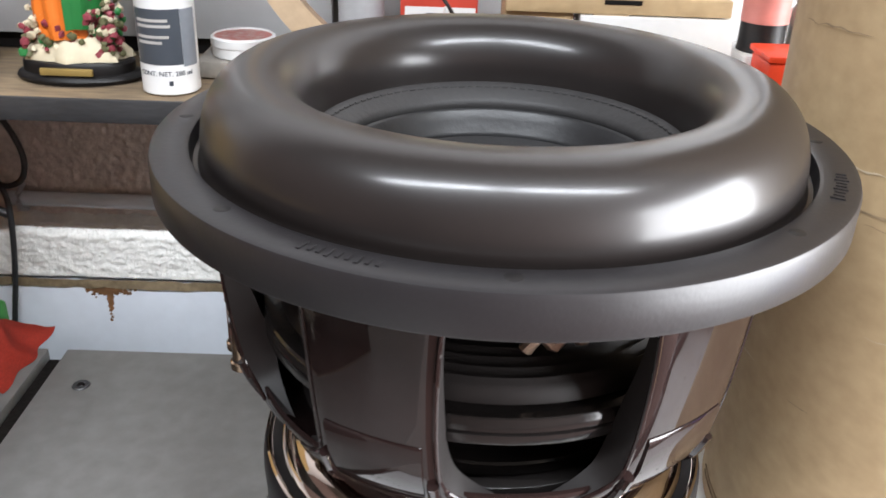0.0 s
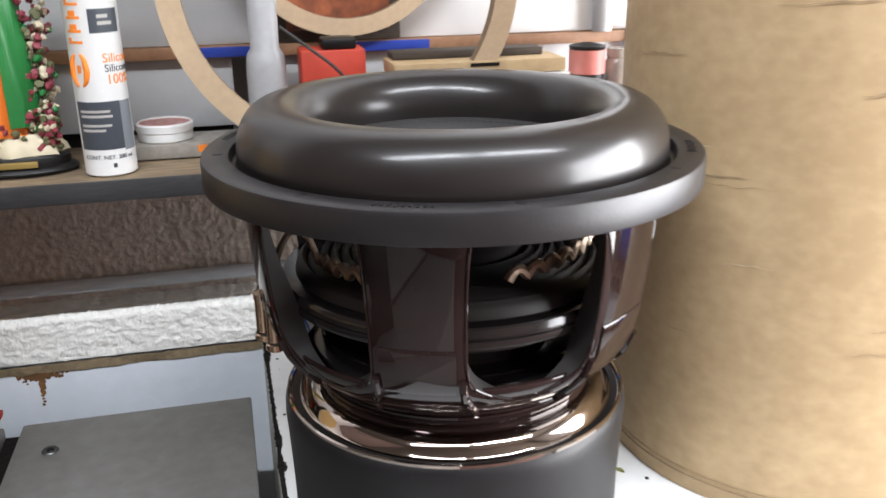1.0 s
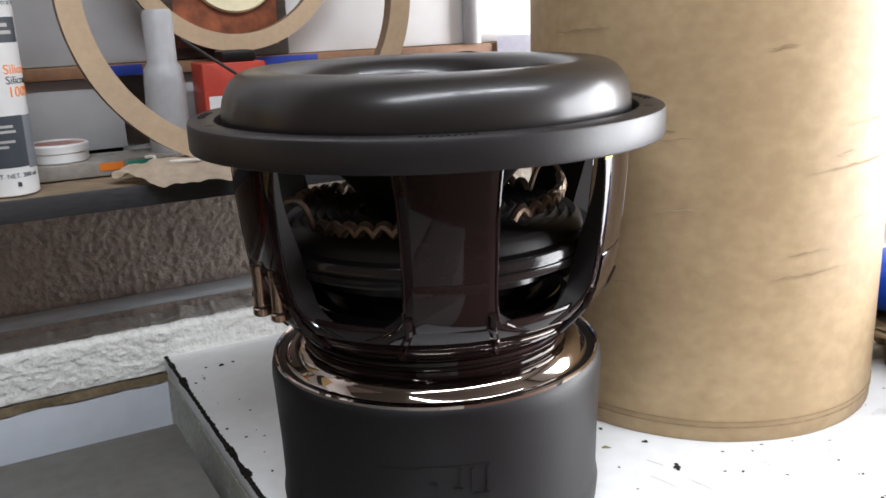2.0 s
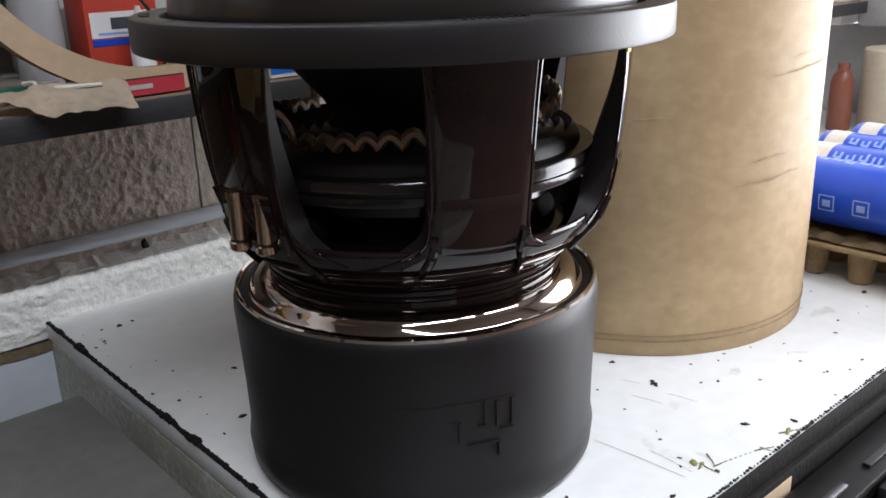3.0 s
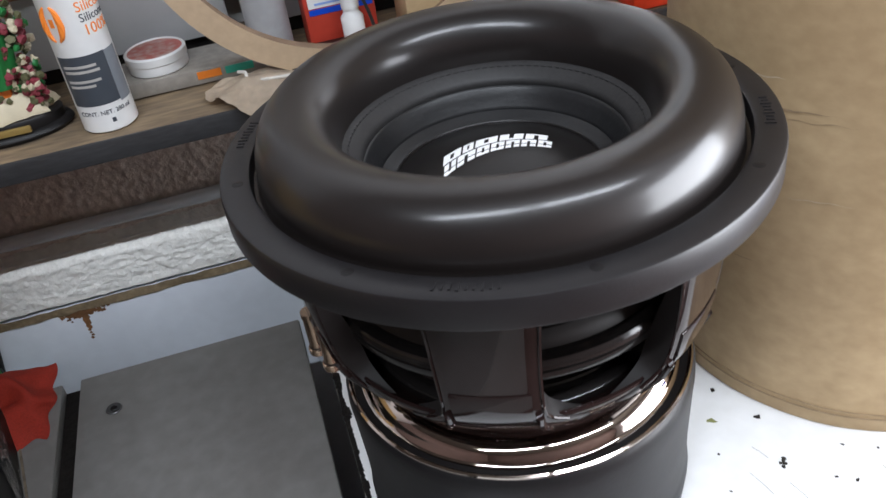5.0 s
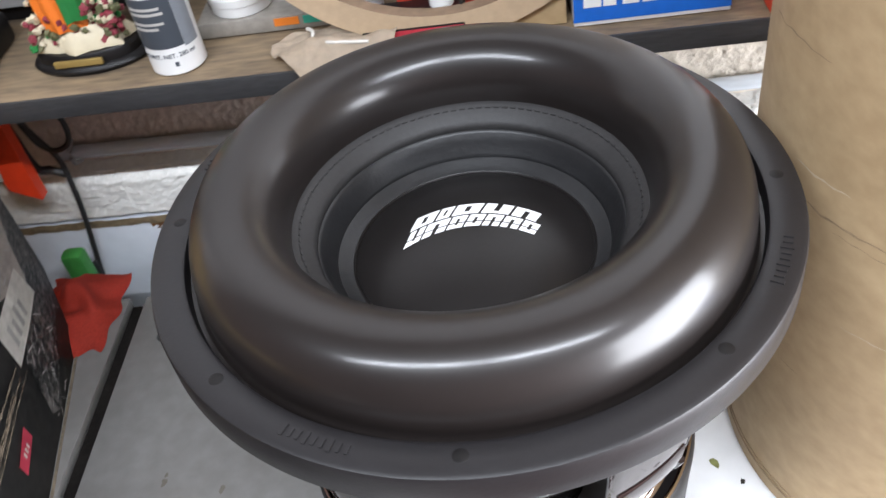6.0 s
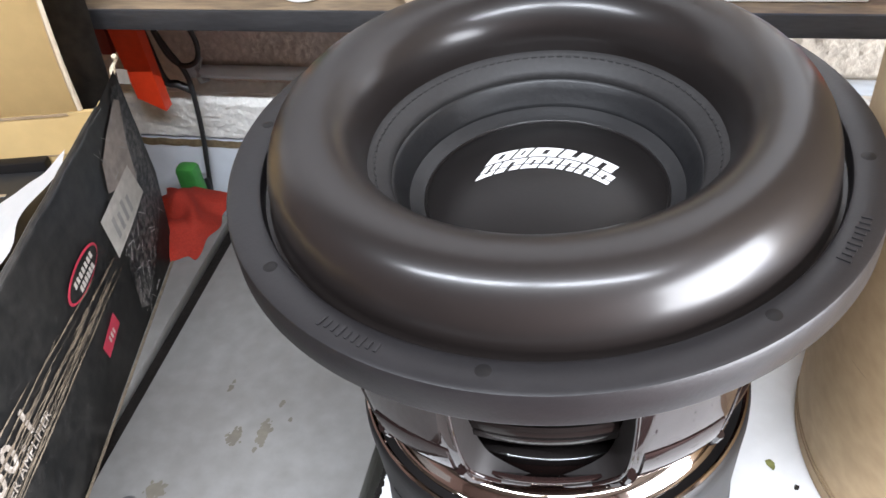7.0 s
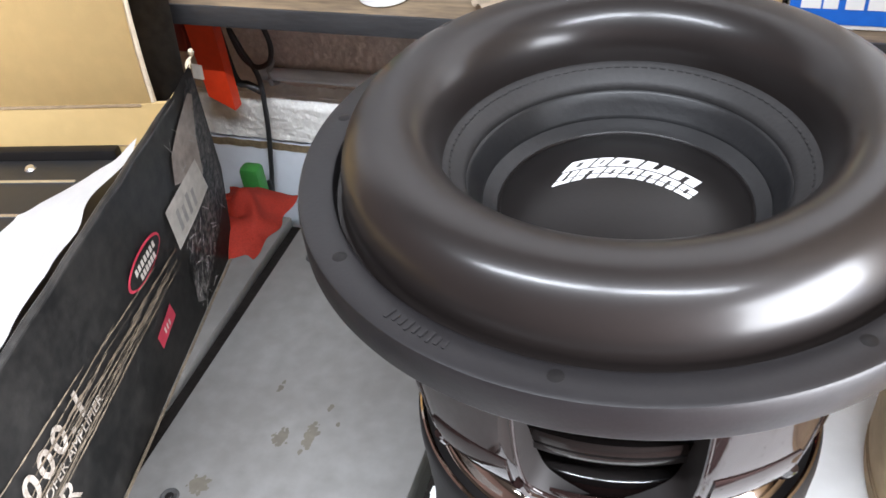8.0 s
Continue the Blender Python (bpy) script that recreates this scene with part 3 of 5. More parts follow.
    # the frame ring with its gasket, screw holes and moulded lettering bars
    ring_bm = lathe([(0.1370, 0.2798), (0.1606, 0.2796), (0.1620, 0.2801), (0.1625, 0.2812), (0.1625, 0.2962), (0.1618, 0.2981), (0.1600, 0.2990), (0.1470, 0.2990), (0.1452, 0.2983), (0.1445, 0.2968), (0.1440, 0.2905), (0.1400, 0.2900)], 200, closed=True)
    ring = part("gasket_ring", ring_bm, GASKET, s, "matt black rubber gasket ring")
    for k in range(8):
        a = radians(-91.2 + 45 * k)
        part("screw_hole", lathe([(0, 0.29915), (0.0030, 0.2992), (0.0034, 0.2990), (0.0035, 0.2986)], 18, cx=0.1518 * math.cos(a), cy=0.1518 * math.sin(a)), DARK, ring, "small dark screw hole")
    for c in (-113.7, -23.7, 66.3, 156.3):
        for i in range(9):
            a = c - 5.6 + 1.4 * i
            hgt = 0.0022 if i % 3 else 0.0030
            part("moulded_stroke", lathe([(0.1535 - hgt, 0.2988), (0.1535 - hgt, 0.2996), (0.1535 + hgt, 0.2996), (0.1535 + hgt, 0.2988)], 2, a - 0.28, a + 0.28, True), GASKET, ring)
    # the tall rubber roll
    roll = [(0.1438, 0.2915), (0.1418, 0.2912), (0.1405, 0.2925), (0.1400, 0.2970)]
    cr, cz, w, hh = 0.1155, 0.298, 0.0247, 0.0315
    for i in range(33):
        a = math.pi * i / 32
        roll.append((cr + w * math.copysign(abs(math.cos(a)) ** 0.86, math.cos(a)), cz + hh * math.sin(a) ** 0.92))
    roll += [(0.0905, 0.2950), (0.0900, 0.2918)]
    part("surround", lathe(roll, 200), RUBBER, s, "tall satin black rubber surround roll")
    # cone: stitched outer ring, glue step, cone, cap
    part("cone_ring", lathe([(0.0955, 0.2945), (0.0935, 0.2965), (0.0910, 0.2968), (0.0885, 0.2958), (0.0815, 0.2895), (0.0800, 0.2878), (0.0796, 0.2850), (0.0800, 0.2838)], 160), CONE_RING, s, "stitched outer cone ring")
    part("cone", lathe([(0.0815, 0.2846), (0.0796, 0.2843), (0.0784, 0.2830), (0.0762, 0.2785), (0.0730, 0.2722), (0.0722, 0.2709), (0.0722, 0.2701), (0.0711, 0.2695), (0.0680, 0.2672), (0.0640, 0.2652), (0.0600, 0.2640)], 160), CONE, s, "black pressed paper cone")
    for i in range(110):
        a = 360 * i / 110
        part("stitch", lathe([(0.0866, 0.2944), (0.0868, 0.2951), (0.0874, 0.2954), (0.0877, 0.2951)], 1, a - 1.05, a + 1.05, True), CONE_RING, s)
    cap = []
    for i in range(25):
        r = 0.0632 * (1 - i / 24)
        cap.append((r, 0.2650 + 0.0150 * (1 - (r / 0.0632) ** 2)))
    cap = [(0.0650, 0.2657), (0.0641, 0.2663), (0.0633, 0.2655)] + cap
    capob = part("dust_cap", lathe(cap, 128), CAP, s, "smooth matt black domed dust cap")
    # emblem on the cap: two rows of plain slanted white blocks on an arc
    def on_cap(x, y):
        return Vector((x, y, 0.2653 + 0.0150 * (1 - (x * x + y * y) / 0.0632 ** 2)))
    def block(x0, x1, y0, y1, lean):
        bm = bmesh.new()
        n = 4
        g = []
        for i in range(n + 1):
            row = []
            for j in range(3):
                x = x0 + (x1 - x0) * i / n + lean * (y0 + (y1 - y0) * j / 2)
                y = y0 + (y1 - y0) * j / 2 - 6.2 * x * x
                row.append(bm.verts.new(on_cap(x, y)))
            g.append(row)
        for i in range(n):
            for j in range(2):
                bm.faces.new((g[i][j], g[i + 1][j], g[i + 1][j + 1], g[i][j + 1]))
        return bm
    # lower row of slit blocks, upper row of wider ones; a thin cut runs through the lower row
    def slit_block(x0, x1, y0, y1, bar, cut_at=None):
        w = 0.40 * (x1 - x0)
        spans = [(y0, y1)] if cut_at is None else [(y0, cut_at - 0.0004), (cut_at + 0.0004, y1)]
        for a, b in ((x0, x0 + w), (x1 - w, x1)):
            for lo, hi in spans:
                part("emblem_block", block(a, b, lo, hi, 0.42), WHITE_INK, capob, "white printed block")
        for k in bar:
            lo, hi = (y1 - 0.0022, y1) if k else (y0, y0 + 0.0022)
            part("emblem_block", block(x0 + w, x1 - w, lo, hi, 0.42), WHITE_INK, capob)
    x = -0.0362
    for w, bar in ((0.0090, (0,)), (0.0128, (1,)), (0.0088, (0, 1)), (0.0088, (0, 1)), (0.0088, (1,)), (0.0090, (1,)), (0.0082, (0, 1))):
        slit_block(x, x + w - 0.0005, 0.0004, 0.0098, bar, 0.0042)
        x += w + 0.0006
    x = -0.0375
    for w, bar in ((0.0132, (0, 1)), (0.0078, (0, 1)), (0.0150, (0, 1)), (0.0150, (0,)), (0.0130, (1,))):
        slit_block(x, x + w - 0.0006, 0.0109, 0.0199, bar)
        x += w + 0.0008
    # push terminals
    block_t = part("terminal_block", boxed(-0.1285, -0.108, -0.032, -0.004, 0.2030, 0.2090, 0.002), BLACK, s)
    for x, y in ((-0.1325, -0.0088), (-0.1265, -0.0268)):
        part("terminal_post", lathe([(0, 0.174), (0.0050, 0.174), (0.0062, 0.1752), (0.0062, 0.179), (0.0050, 0.1798), (0.0050, 0.2035), (0.0056, 0.2040), (0.0056, 0.208), (0, 0.208)], 24, cx=x, cy=y), BRASS, block_t, "nickel terminal post")
        part("terminal_hole", lathe([(0.00505, 0.1795), (0.0053, 0.1798), (0.0053, 0.1806), (0.00505, 0.1809)], 24, cx=x, cy=y), DARK, block_t)
    # small yellow sticker under the ring
    part("sticker", lathe([(0.1386, 0.2715), (0.1396, 0.2715), (0.1396, 0.2770), (0.1386, 0.2770)], 3, -67.0, -63.2, True), mat("yellow_sticker", (0.75, 0.72, 0.05), 0.5, bump=0), s, "small yellow sticker")
    return s


subwoofer()


# ---- the cardboard former ----
def cardboard_tube():
    t = thing("cardboard_tube", (0.3326, 0.068, 0), "wide brown cardboard former tube, scuffed, standing on the bench", "cardboard tube")
    R, wall, H = 0.1631, 0.007, 0.62
    def wob(a, r, z):
        return 0.0007 * noise.noise(Vector((math.cos(a) * 3, math.sin(a) * 3, z * 5)))
    prof = [(R - 0.0012, 0.0), (R, 0.0016)] + [(R, 0.0016 + (H - 0.003) * i / 30) for i in range(1, 31)] + [(R - 0.001, H), (R - wall, H), (R - wall, 0.0)]
    body = part("body", lathe(prof, 128, closed=True, wobble=wob), KRAFT, t)
    rng = random.Random(17)
    for label, name, m, n in (("darker scuff line", "scuff", KRAFT_DARK, 22), ("pale torn fibre", "tear", KRAFT_PALE, 14)):
        for i in range(n):
            a, z, l = rng.uniform(165, 335), rng.uniform(0.01, 0.5), rng.uniform(5, 42 if name == "scuff" else 16)
            h = rng.uniform(0.0002, 0.0006)
            bm = bmesh.new()
            k = 18
            lo, hi = [], []
            for j in range(k + 1):
                u = j / k
                ang = radians(a + l * u)
                zz = z + 0.012 * radians(l) * u + 0.0020 * noise.noise(Vector((u * l * 0.25, i, 3)))
                w = h * math.sin(math.pi * u) ** 0.6 * (0.5 + rng.random())
                for lst, d in ((lo, -w), (hi, w)):
                    lst.append(bm.verts.new(((R + 0.0009) * math.cos(ang), (R + 0.0009) * math.sin(ang), zz + d)))
            for j in range(k):
                bm.faces.new((lo[j], lo[j + 1], hi[j + 1], hi[j]))
            bmesh.ops.remove_doubles(bm, verts=bm.verts, dist=1e-6)
            part(name, bm, m, body, label)
    for z0, z1 in ((0.0135, 0.0145), (0.0185, 0.0190)):
        part("seam_line", lathe([(R + 0.0002, z0), (R + 0.0009, z0), (R + 0.0009, z1), (R + 0.0002, z1)], 60, 170, 350, True, wobble=wob), KRAFT_DARK, body, "faint wound seam near the foot")
    return t


cardboard_tube()

# ---- fluorescent lamps under the ceiling ----
def fluorescent_lamp():
    f = thing("fluorescent_lamp", (-0.66, -1.03, 1.85), "white fluorescent batten lamp on the ceiling, lit", "ceiling lamp", "lamps under the ceiling")
    part("batten", boxed(-0.62, 0.62, -0.035, 0.035, -0.05, 0.0, 0.004), PLASTIC_W, f)
    part("glass_tube", tube([(-0.60, 0, -0.075), (0.60, 0, -0.075)], 0.014, 14), TUBE_LIGHT, f, "glowing glass tube")
    for x in (-0.612, 0.612):
        part("socket", boxed(x - 0.01, x + 0.01, -0.016, 0.016, -0.095, -0.0505, 0.002), PLASTIC_W, f)
    return f


copy_thing(fluorescent_lamp(), pose(0.66, -1.03, 1.85))


# ---- on the shelf ----
def wrap(cx, cy, r, a0, z0, turn=0):
    """Lays flat lettering round an upright cylinder; turn=90 makes it read upwards."""
    def put(p):
        x, y = (p.x, p.y) if not turn else (-p.y, p.x)
        a = radians(a0) + x / r
        k = r + 0.0002 + p.z
        return Vector((cx + k * math.cos(a), cy + k * math.sin(a), z0 + y))
    return put


def band(r, z0, z1, a0, a1, up=0.00025, seg=20):
    return lathe([(r, z0), (r + up, z0), (r + up, z1), (r, z1)], seg, a0, a1, True)


def sealant_cartridge():
    c = thing("sealant_cartridge", (-0.2555, 0.318, SHELF_Z), "white plastic silicone cartridge with orange and slate print", "cartridge")
    r = 0.0236
    part("body", lathe([(0, 0.0), (0.0222, 0.0), (r, 0.0012), (r, 0.206), (0.0246, 0.2075), (0.0246, 0.2125), (0.0225, 0.2145), (0.008, 0.219), (0.0075, 0.232), (0, 0.232)], 64), PLASTIC_W, c)
    part("nozzle", lathe([(0.0072, 0.2325), (0.0068, 0.25), (0.003, 0.33), (0, 0.33)], 24), PLASTIC_W, c)
    part("info_band", band(r, 0.0255, 0.0700, -150, -46), SLATE, c, "slate label block")
    part("bar_code_field", band(r, 0.0235, 0.0695, -45.5, -8), GREY_INK, c)
    part("top_band", band(r, 0.131, 0.152, -90, -20), SLATE, c)
    for z, a1 in ((0.060, -70), (0.0555, -66), (0.047, -70), (0.0425, -84)):
        part("print_line", band(r + 0.0003, z, z + 0.0022, -138, a1), PRINT, c)
    for z, a1 in ((0.144, -48), (0.138, -40)):
        part("print_line", band(r + 0.0003, z, z + 0.003, -72, a1), PRINT, c)
    # brand mark as plain orange bars and a rounded shield
    z = 0.122
    for h, cut in ((0.0075, 1), (0.0095, 0), (0.0095, 0), (0.009, 1), (0.0085, 0), (0.0095, 0)):
        part("brand_bar", band(r, z, z + 0.0024, -143, -107), ORANGE, c)
        part("brand_bar", band(r, z + 0.0026, z + h - 0.0022, -143 if cut else -135, -134 if cut else -116), ORANGE, c)
        z += h + 0.0022
    for s in (-1, 1):
        pts = [(r + 0.0002) * Vector((math.cos(radians(-125 + s * k)), math.sin(radians(-125 + s * k)), 0)) + Vector((0, 0, zz)) for k, zz in ((5, 0.084), (14, 0.089), (18, 0.098), (15, 0.108), (7, 0.113))]
        part("brand_shape", tube(spline(pts, 5), 0.0022, 6, taper=lambda u: 0.35 + math.sin(math.pi * u)), ORANGE, c)
    part("brand_shape", band(r, 0.096, 0.103, -130, -120), ORANGE, c)
    letters("Silicon", 0.0115, ORANGE, c, wrap(0, 0, r, -72, 0.105), 0.0002, label="orange lettering")
    letters("Silicone", 0.0095, SLATE, c, wrap(0, 0, r, -70, 0.0965), 0.0002)
    letters("100%", 0.0125, ORANGE, c, wrap(0, 0, r, -69, 0.0855), 0.0002)
    letters("GENERAL", 0.0125, SLATE, c, wrap(0, 0, r, -84, 0.171), 0.0002)
    letters("General Purpose", 0.0070, GREY_INK, c, wrap(0, 0, r, -84, 0.162), 0.0002)
    letters("CONT. NET. 280 ml", 0.0055, SLATE, c, wrap(0, 0, r, -142, 0.0165), 0.0002)
    part("arrow_mark", band(r, 0.0085, 0.0125, -78, -70), SLATE, c)
    return c


sealant_cartridge()


def figurine():
    rng = random.Random(6)
    mats = [DARK, mat("cream_paint", (0.62, 0.54, 0.38), 0.6), mat("orange_paint", (0.80, 0.19, 0.02), 0.5), mat("green_paint", (0.02, 0.19, 0.045), 0.4),
            mat("wine_paint", (0.24, 0.035, 0.05), 0.6), mat("moss_paint", (0.13, 0.13, 0.06), 0.7), GOLD]
    bm = bmesh.new()
    def add(other, index):
        me = bpy.data.meshes.new("piece")
        other.to_mesh(me)
        other.free()
        n = len(bm.faces)
        bm.from_mesh(me)
        bpy.data.meshes.remove(me)
        bm.faces.ensure_lookup_table()
        for f in bm.faces[n:]:
            f.material_index = index
    base = lathe([(0, 0), (0.052, 0), (0.054, 0.003), (0.052, 0.006), (0.0475, 0.0075), (0.0475, 0.015), (0.045, 0.0175), (0, 0.0175)], 48)
    for v in base.verts:
        v.co.y *= 0.62
    add(base, 0)
    add(boxed(-0.022, 0.022, -0.0318, -0.0285, 0.0085, 0.0145, 0.0008), 6)
    rock = lathe([(0, 0.0178), (0.043, 0.0178), (0.041, 0.024), (0.032, 0.034), (0.02, 0.040), (0, 0.042)], 40, wobble=lambda a, r, z: 0.10 * r * math.sin(7 * a) + 0.06 * r * math.sin(13 * a + z * 200))
    for v in rock.verts:
        v.co.y *= 0.6
    add(rock, 1)
    robe = lathe([(0.022, 0.036), (0.024, 0.060), (0.022, 0.095), (0.018, 0.135), (0.016, 0.165), (0.010, 0.182), (0.009, 0.196), (0.0095, 0.21), (0, 0.218)], 60, wobble=lambda a, r, z: 0.08 * r * math.sin(11 * a + z * 30), cx=-0.006)
    add(robe, 2)
    cloak = lathe([(0.0265, 0.045), (0.030, 0.075), (0.028, 0.12), (0.023, 0.165), (0.014, 0.190)], 30, -75, 130, wobble=lambda a, r, z: 0.10 * r * math.sin(9 * a + z * 40), cx=-0.004)
    add(cloak, 3)
    for i in range(420):
        u = rng.random()
        if u < 0.55:
            x, z = rng.uniform(0.018, 0.042), rng.uniform(0.03, 0.19)
            y = rng.uniform(-0.012, 0.014)
        else:
            x, z = rng.uniform(-0.04, 0.042), rng.uniform(0.022, 0.06)
            y = rng.uniform(-0.022, -0.004)
        one = bmesh.new()
        bmesh.ops.create_icosphere(one, subdivisions=1, radius=rng.uniform(0.0022, 0.0048), matrix=Matrix.Translation((x, y, z)))
        for v in one.verts:
            v.co += 0.0015 * Vector((rng.random(), rng.random(), rng.random()))
        add(one, rng.choice((1, 4, 4, 4, 5, 5, 3, 1)))
    ob = part("figurine", bm, mats)
    ob.matrix_world = pose(-0.342, 0.345, SHELF_Z)
    tagged(ob, "painted plaster figurine with orange and green robes on a black base", "statue")


figurine()


def flat_ring(name, R, r, thick, at, tilt, label):
    bm = lathe([(R, 0), (R, thick), (r, thick), (r, 0)], 120, closed=True)
    ob = part(name, bm, [MDF, MDF_EDGE])
    for f in ob.data.polygons:
        f.material_index = 0 if abs(f.normal.z) > 0.5 else 1
    ob.matrix_world = pose(*at) @ pose(0, 0, 0, 90 - tilt)
    return tagged(ob, label, "wooden ring", "cut wooden rings")


flat_ring("wooden_ring", 0.174, 0.152, 0.016, (-0.025, 0.326, SHELF_Z + 0.174), 3, "large cut MDF ring leaning upright on the shelf")
flat_ring("wooden_ring", 0.1204, 0.1026, 0.012, (-0.011, 0.412, 0.4485), 0, "small cut MDF ring hanging from a peg")
part_peg = part("wooden_peg", tube([(-0.011, 0.390, 0.5475), (-0.011, 0.427, 0.5475)], 0.0035, 10), WOOD_DARK)
tagged(part_peg, "short wooden peg holding the small ring", "peg")


# brighter copy of the board white: light from the near door painted in
BOARD_LIT = mat("white_board_door_lit", (0.78, 0.78, 0.78), 0.4, vary=0.06, scale=4, fine=40, bump=0.03)


def white_board(x0, x1, z0, z1, label, plinth=False, face=BOARD_W):
    b = thing("white_board", (x0, 0.430, z0), label, "board", "white boards behind the shelf")
    part("panel", boxed(0, x1 - x0, 0, 0.014, 0.016 if plinth else 0, z1 - z0, 0.001), face, b)
    if plinth:
        part("plinth", boxed(0.004, x1 - x0 - 0.004, 0.008, 0.014, 0, 0.0155), DARK, b, "dark recessed plinth")


# boards split at x 0.045: grey left, white right paint the light's falloff
white_board(-0.75, -0.134, SHELF_Z, 0.3075, "dull white laminate board standing behind the shelf, shade painted in", True)
white_board(-0.105, 0.045, SHELF_Z, 0.3075, "laminate board standing behind the shelf, shade painted in as grey", True)
white_board(0.046, 0.62, SHELF_Z, 0.3075, "white laminate board standing behind the shelf, door light painted in", True, BOARD_LIT)
white_board(-0.75, 0.045, 0.3215, 0.70, "tall laminate board above the wooden batten, shade painted in as grey")
white_board(0.046, 0.62, 0.3215, 0.70, "tall white laminate board above the batten, door light painted in", False, BOARD_LIT)
b = thing("wooden_batten", (0, 0.418, 0.3085), "narrow brown wooden batten between white boards", "batten")
part("batten", boxed(-0.76, 0.63, 0, 0.081, 0, 0.0125, 0.001), BROWN_PL, b)
for x0, x1 in ((-0.165, -0.112), (-0.02, 0.082)):
    part("blue_tape", boxed(x0, x1, -0.0012, -0.0002, 0.001, 0.0115, 0.0002), mat("blue_tape", (0.02, 0.05, 0.33), 0.4), b, "strip of blue tape")

f = thing("picture_frame", (-0.018, 0.4235, 0.3215), "small dark frame with a reddish brown picture", "picture")
part("frame", boxed(-0.068, 0.068, -0.004, 0.006, 0, 0.16, 0.002), WOOD_DARK, f)
part("picture", boxed(-0.056, 0.056, -0.0052, -0.0042, 0.012, 0.148), mat("red_brown_print", (0.40, 0.12, 0.05), 0.35, vary=0.7, scale=25, fine=90, second=(0.06, 0.025, 0.02), amount=0.8), f)
part("cream_disc", lathe([(0, 0), (0.05, 0.0), (0.052, 0.002), (0.05, 0.006), (0, 0.008)], 48), mat("cream_print", (0.82, 0.74, 0.50), 0.5), f).matrix_local = pose(0.01, -0.0055, 0.098, 90)


def bottle(name, at, prof, m, label, category, cap=None, lean=0):
    ob = thing(name, at, label, category)
    part("body", lathe(prof, 36), m, ob)
    if cap:
        part("cap", lathe(cap[0], 28), cap[1], ob)
    return ob


bottle("glue_bottle", (-0.1005, 0.372, SHELF_Z), [(0, 0), (0.0185, 0), (0.0205, 0.002), (0.0200, 0.085), (0.0185, 0.098), (0.0145, 0.104), (0.0148, 0.150), (0.012, 0.155), (0, 0.155)], GREY_PL, "cloudy grey plastic bottle on the shelf", "bottle")
bottle("dropper_bottle", (-0.026, 0.335, SHELF_Z + 0.0165), [(0, 0), (0.0095, 0), (0.0105, 0.001), (0.0105, 0.022), (0.0075, 0.026), (0.0070, 0.030)], PLASTIC_W, "small white plastic dropper bottle", "bottle",
       ([(0.0082, 0.0305), (0.0084, 0.044), (0.0040, 0.047), (0.0022, 0.056), (0, 0.056)], PLASTIC_W))


def red_box():
    b = thing("parts_box", (-0.066, 0.354, SHELF_Z), "red cardboard parts box with a white label and blue stripe", "box")
    part("carton", boxed(0, 0.066, 0, 0.046, 0, 0.1005, 0.0012), RED_BOX, b)
    part("label", boxed(0.004, 0.064, -0.0006, 0.0004, 0.046, 0.068), PLASTIC_W, b, "white label")
    part("stripe", boxed(0.004, 0.064, -0.0007, 0.0004, 0.0395, 0.0448), BLUE, b)
    part("brand_bar", boxed(0.022, 0.060, -0.0010, -0.0004, 0.053, 0.063), SLATE, b)
    part("print_bar", boxed(0.010, 0.045, -0.0010, -0.0004, 0.0485, 0.0505), BLUE_INK, b)
    part("clip", boxed(0.022, 0.058, 0.004, 0.036, 0.1008, 0.112, 0.003), DARK, b, "black clip on the lid")


red_box()
b = thing("flat_box", (-0.092, 0.300, SHELF_Z), "flat black and red cardboard box", "box")
part("carton", boxed(0, 0.085, 0, 0.050, 0, 0.0155, 0.001), DARK, b)
part("red_front", boxed(0.001, 0.084, -0.0007, 0.0, 0.001, 0.0145), RED_INK, b, "red printed front")
part("print_bar", boxed(0.012, 0.055, -0.0012, -0.0006, 0.006, 0.010), PRINT, b)
bm = tube(spline([(-0.086, 0.345, 0.345), (-0.06, 0.335, 0.325), (-0.035, 0.325, 0.305), (-0.02, 0.322, 0.285), (-0.012, 0.320, 0.262), (-0.008, 0.318, 0.2345)], 6), 0.0016, 8)
tagged(part("wire", bm, CABLE), "stiff black wire end rising from the flat box", "wire")

# round tin with a clear lid, on a clear parts tray
t = thing("parts_tray", (-0.245, 0.350, SHELF_Z), "flat cloudy plastic tray with coloured stickers", "tray")
part("tray", boxed(0, 0.150, 0.0, 0.060, 0, 0.0155, 0.003), CLEAR_PL, t)
part("sticker", boxed(0.070, 0.092, -0.0007, 0.0, 0.006, 0.013), ORANGE, t, "orange sticker")
part("sticker", boxed(0.096, 0.122, -0.0007, 0.0, 0.006, 0.013), mat("teal", (0.05, 0.42, 0.30), 0.5), t, "teal sticker")
t = thing("round_tin", (-0.207, 0.380, SHELF_Z + 0.0157), "round white plastic tub with a clear reddish lid", "tub")
part("tub", lathe([(0, 0), (0.0265, 0), (0.0275, 0.001), (0.0275, 0.009), (0.0285, 0.010), (0.0285, 0.0165), (0.0265, 0.018), (0.0255, 0.0166)], 56), PLASTIC_W, t)
part("lid", lathe([(0, 0.0168), (0.0255, 0.0166)], 56), mat("mottled_lid", (0.50, 0.42, 0.38), 0.3, vary=0.5, scale=60, second=(0.40, 0.09, 0.07), amount=0.4), t, "mottled reddish lid")


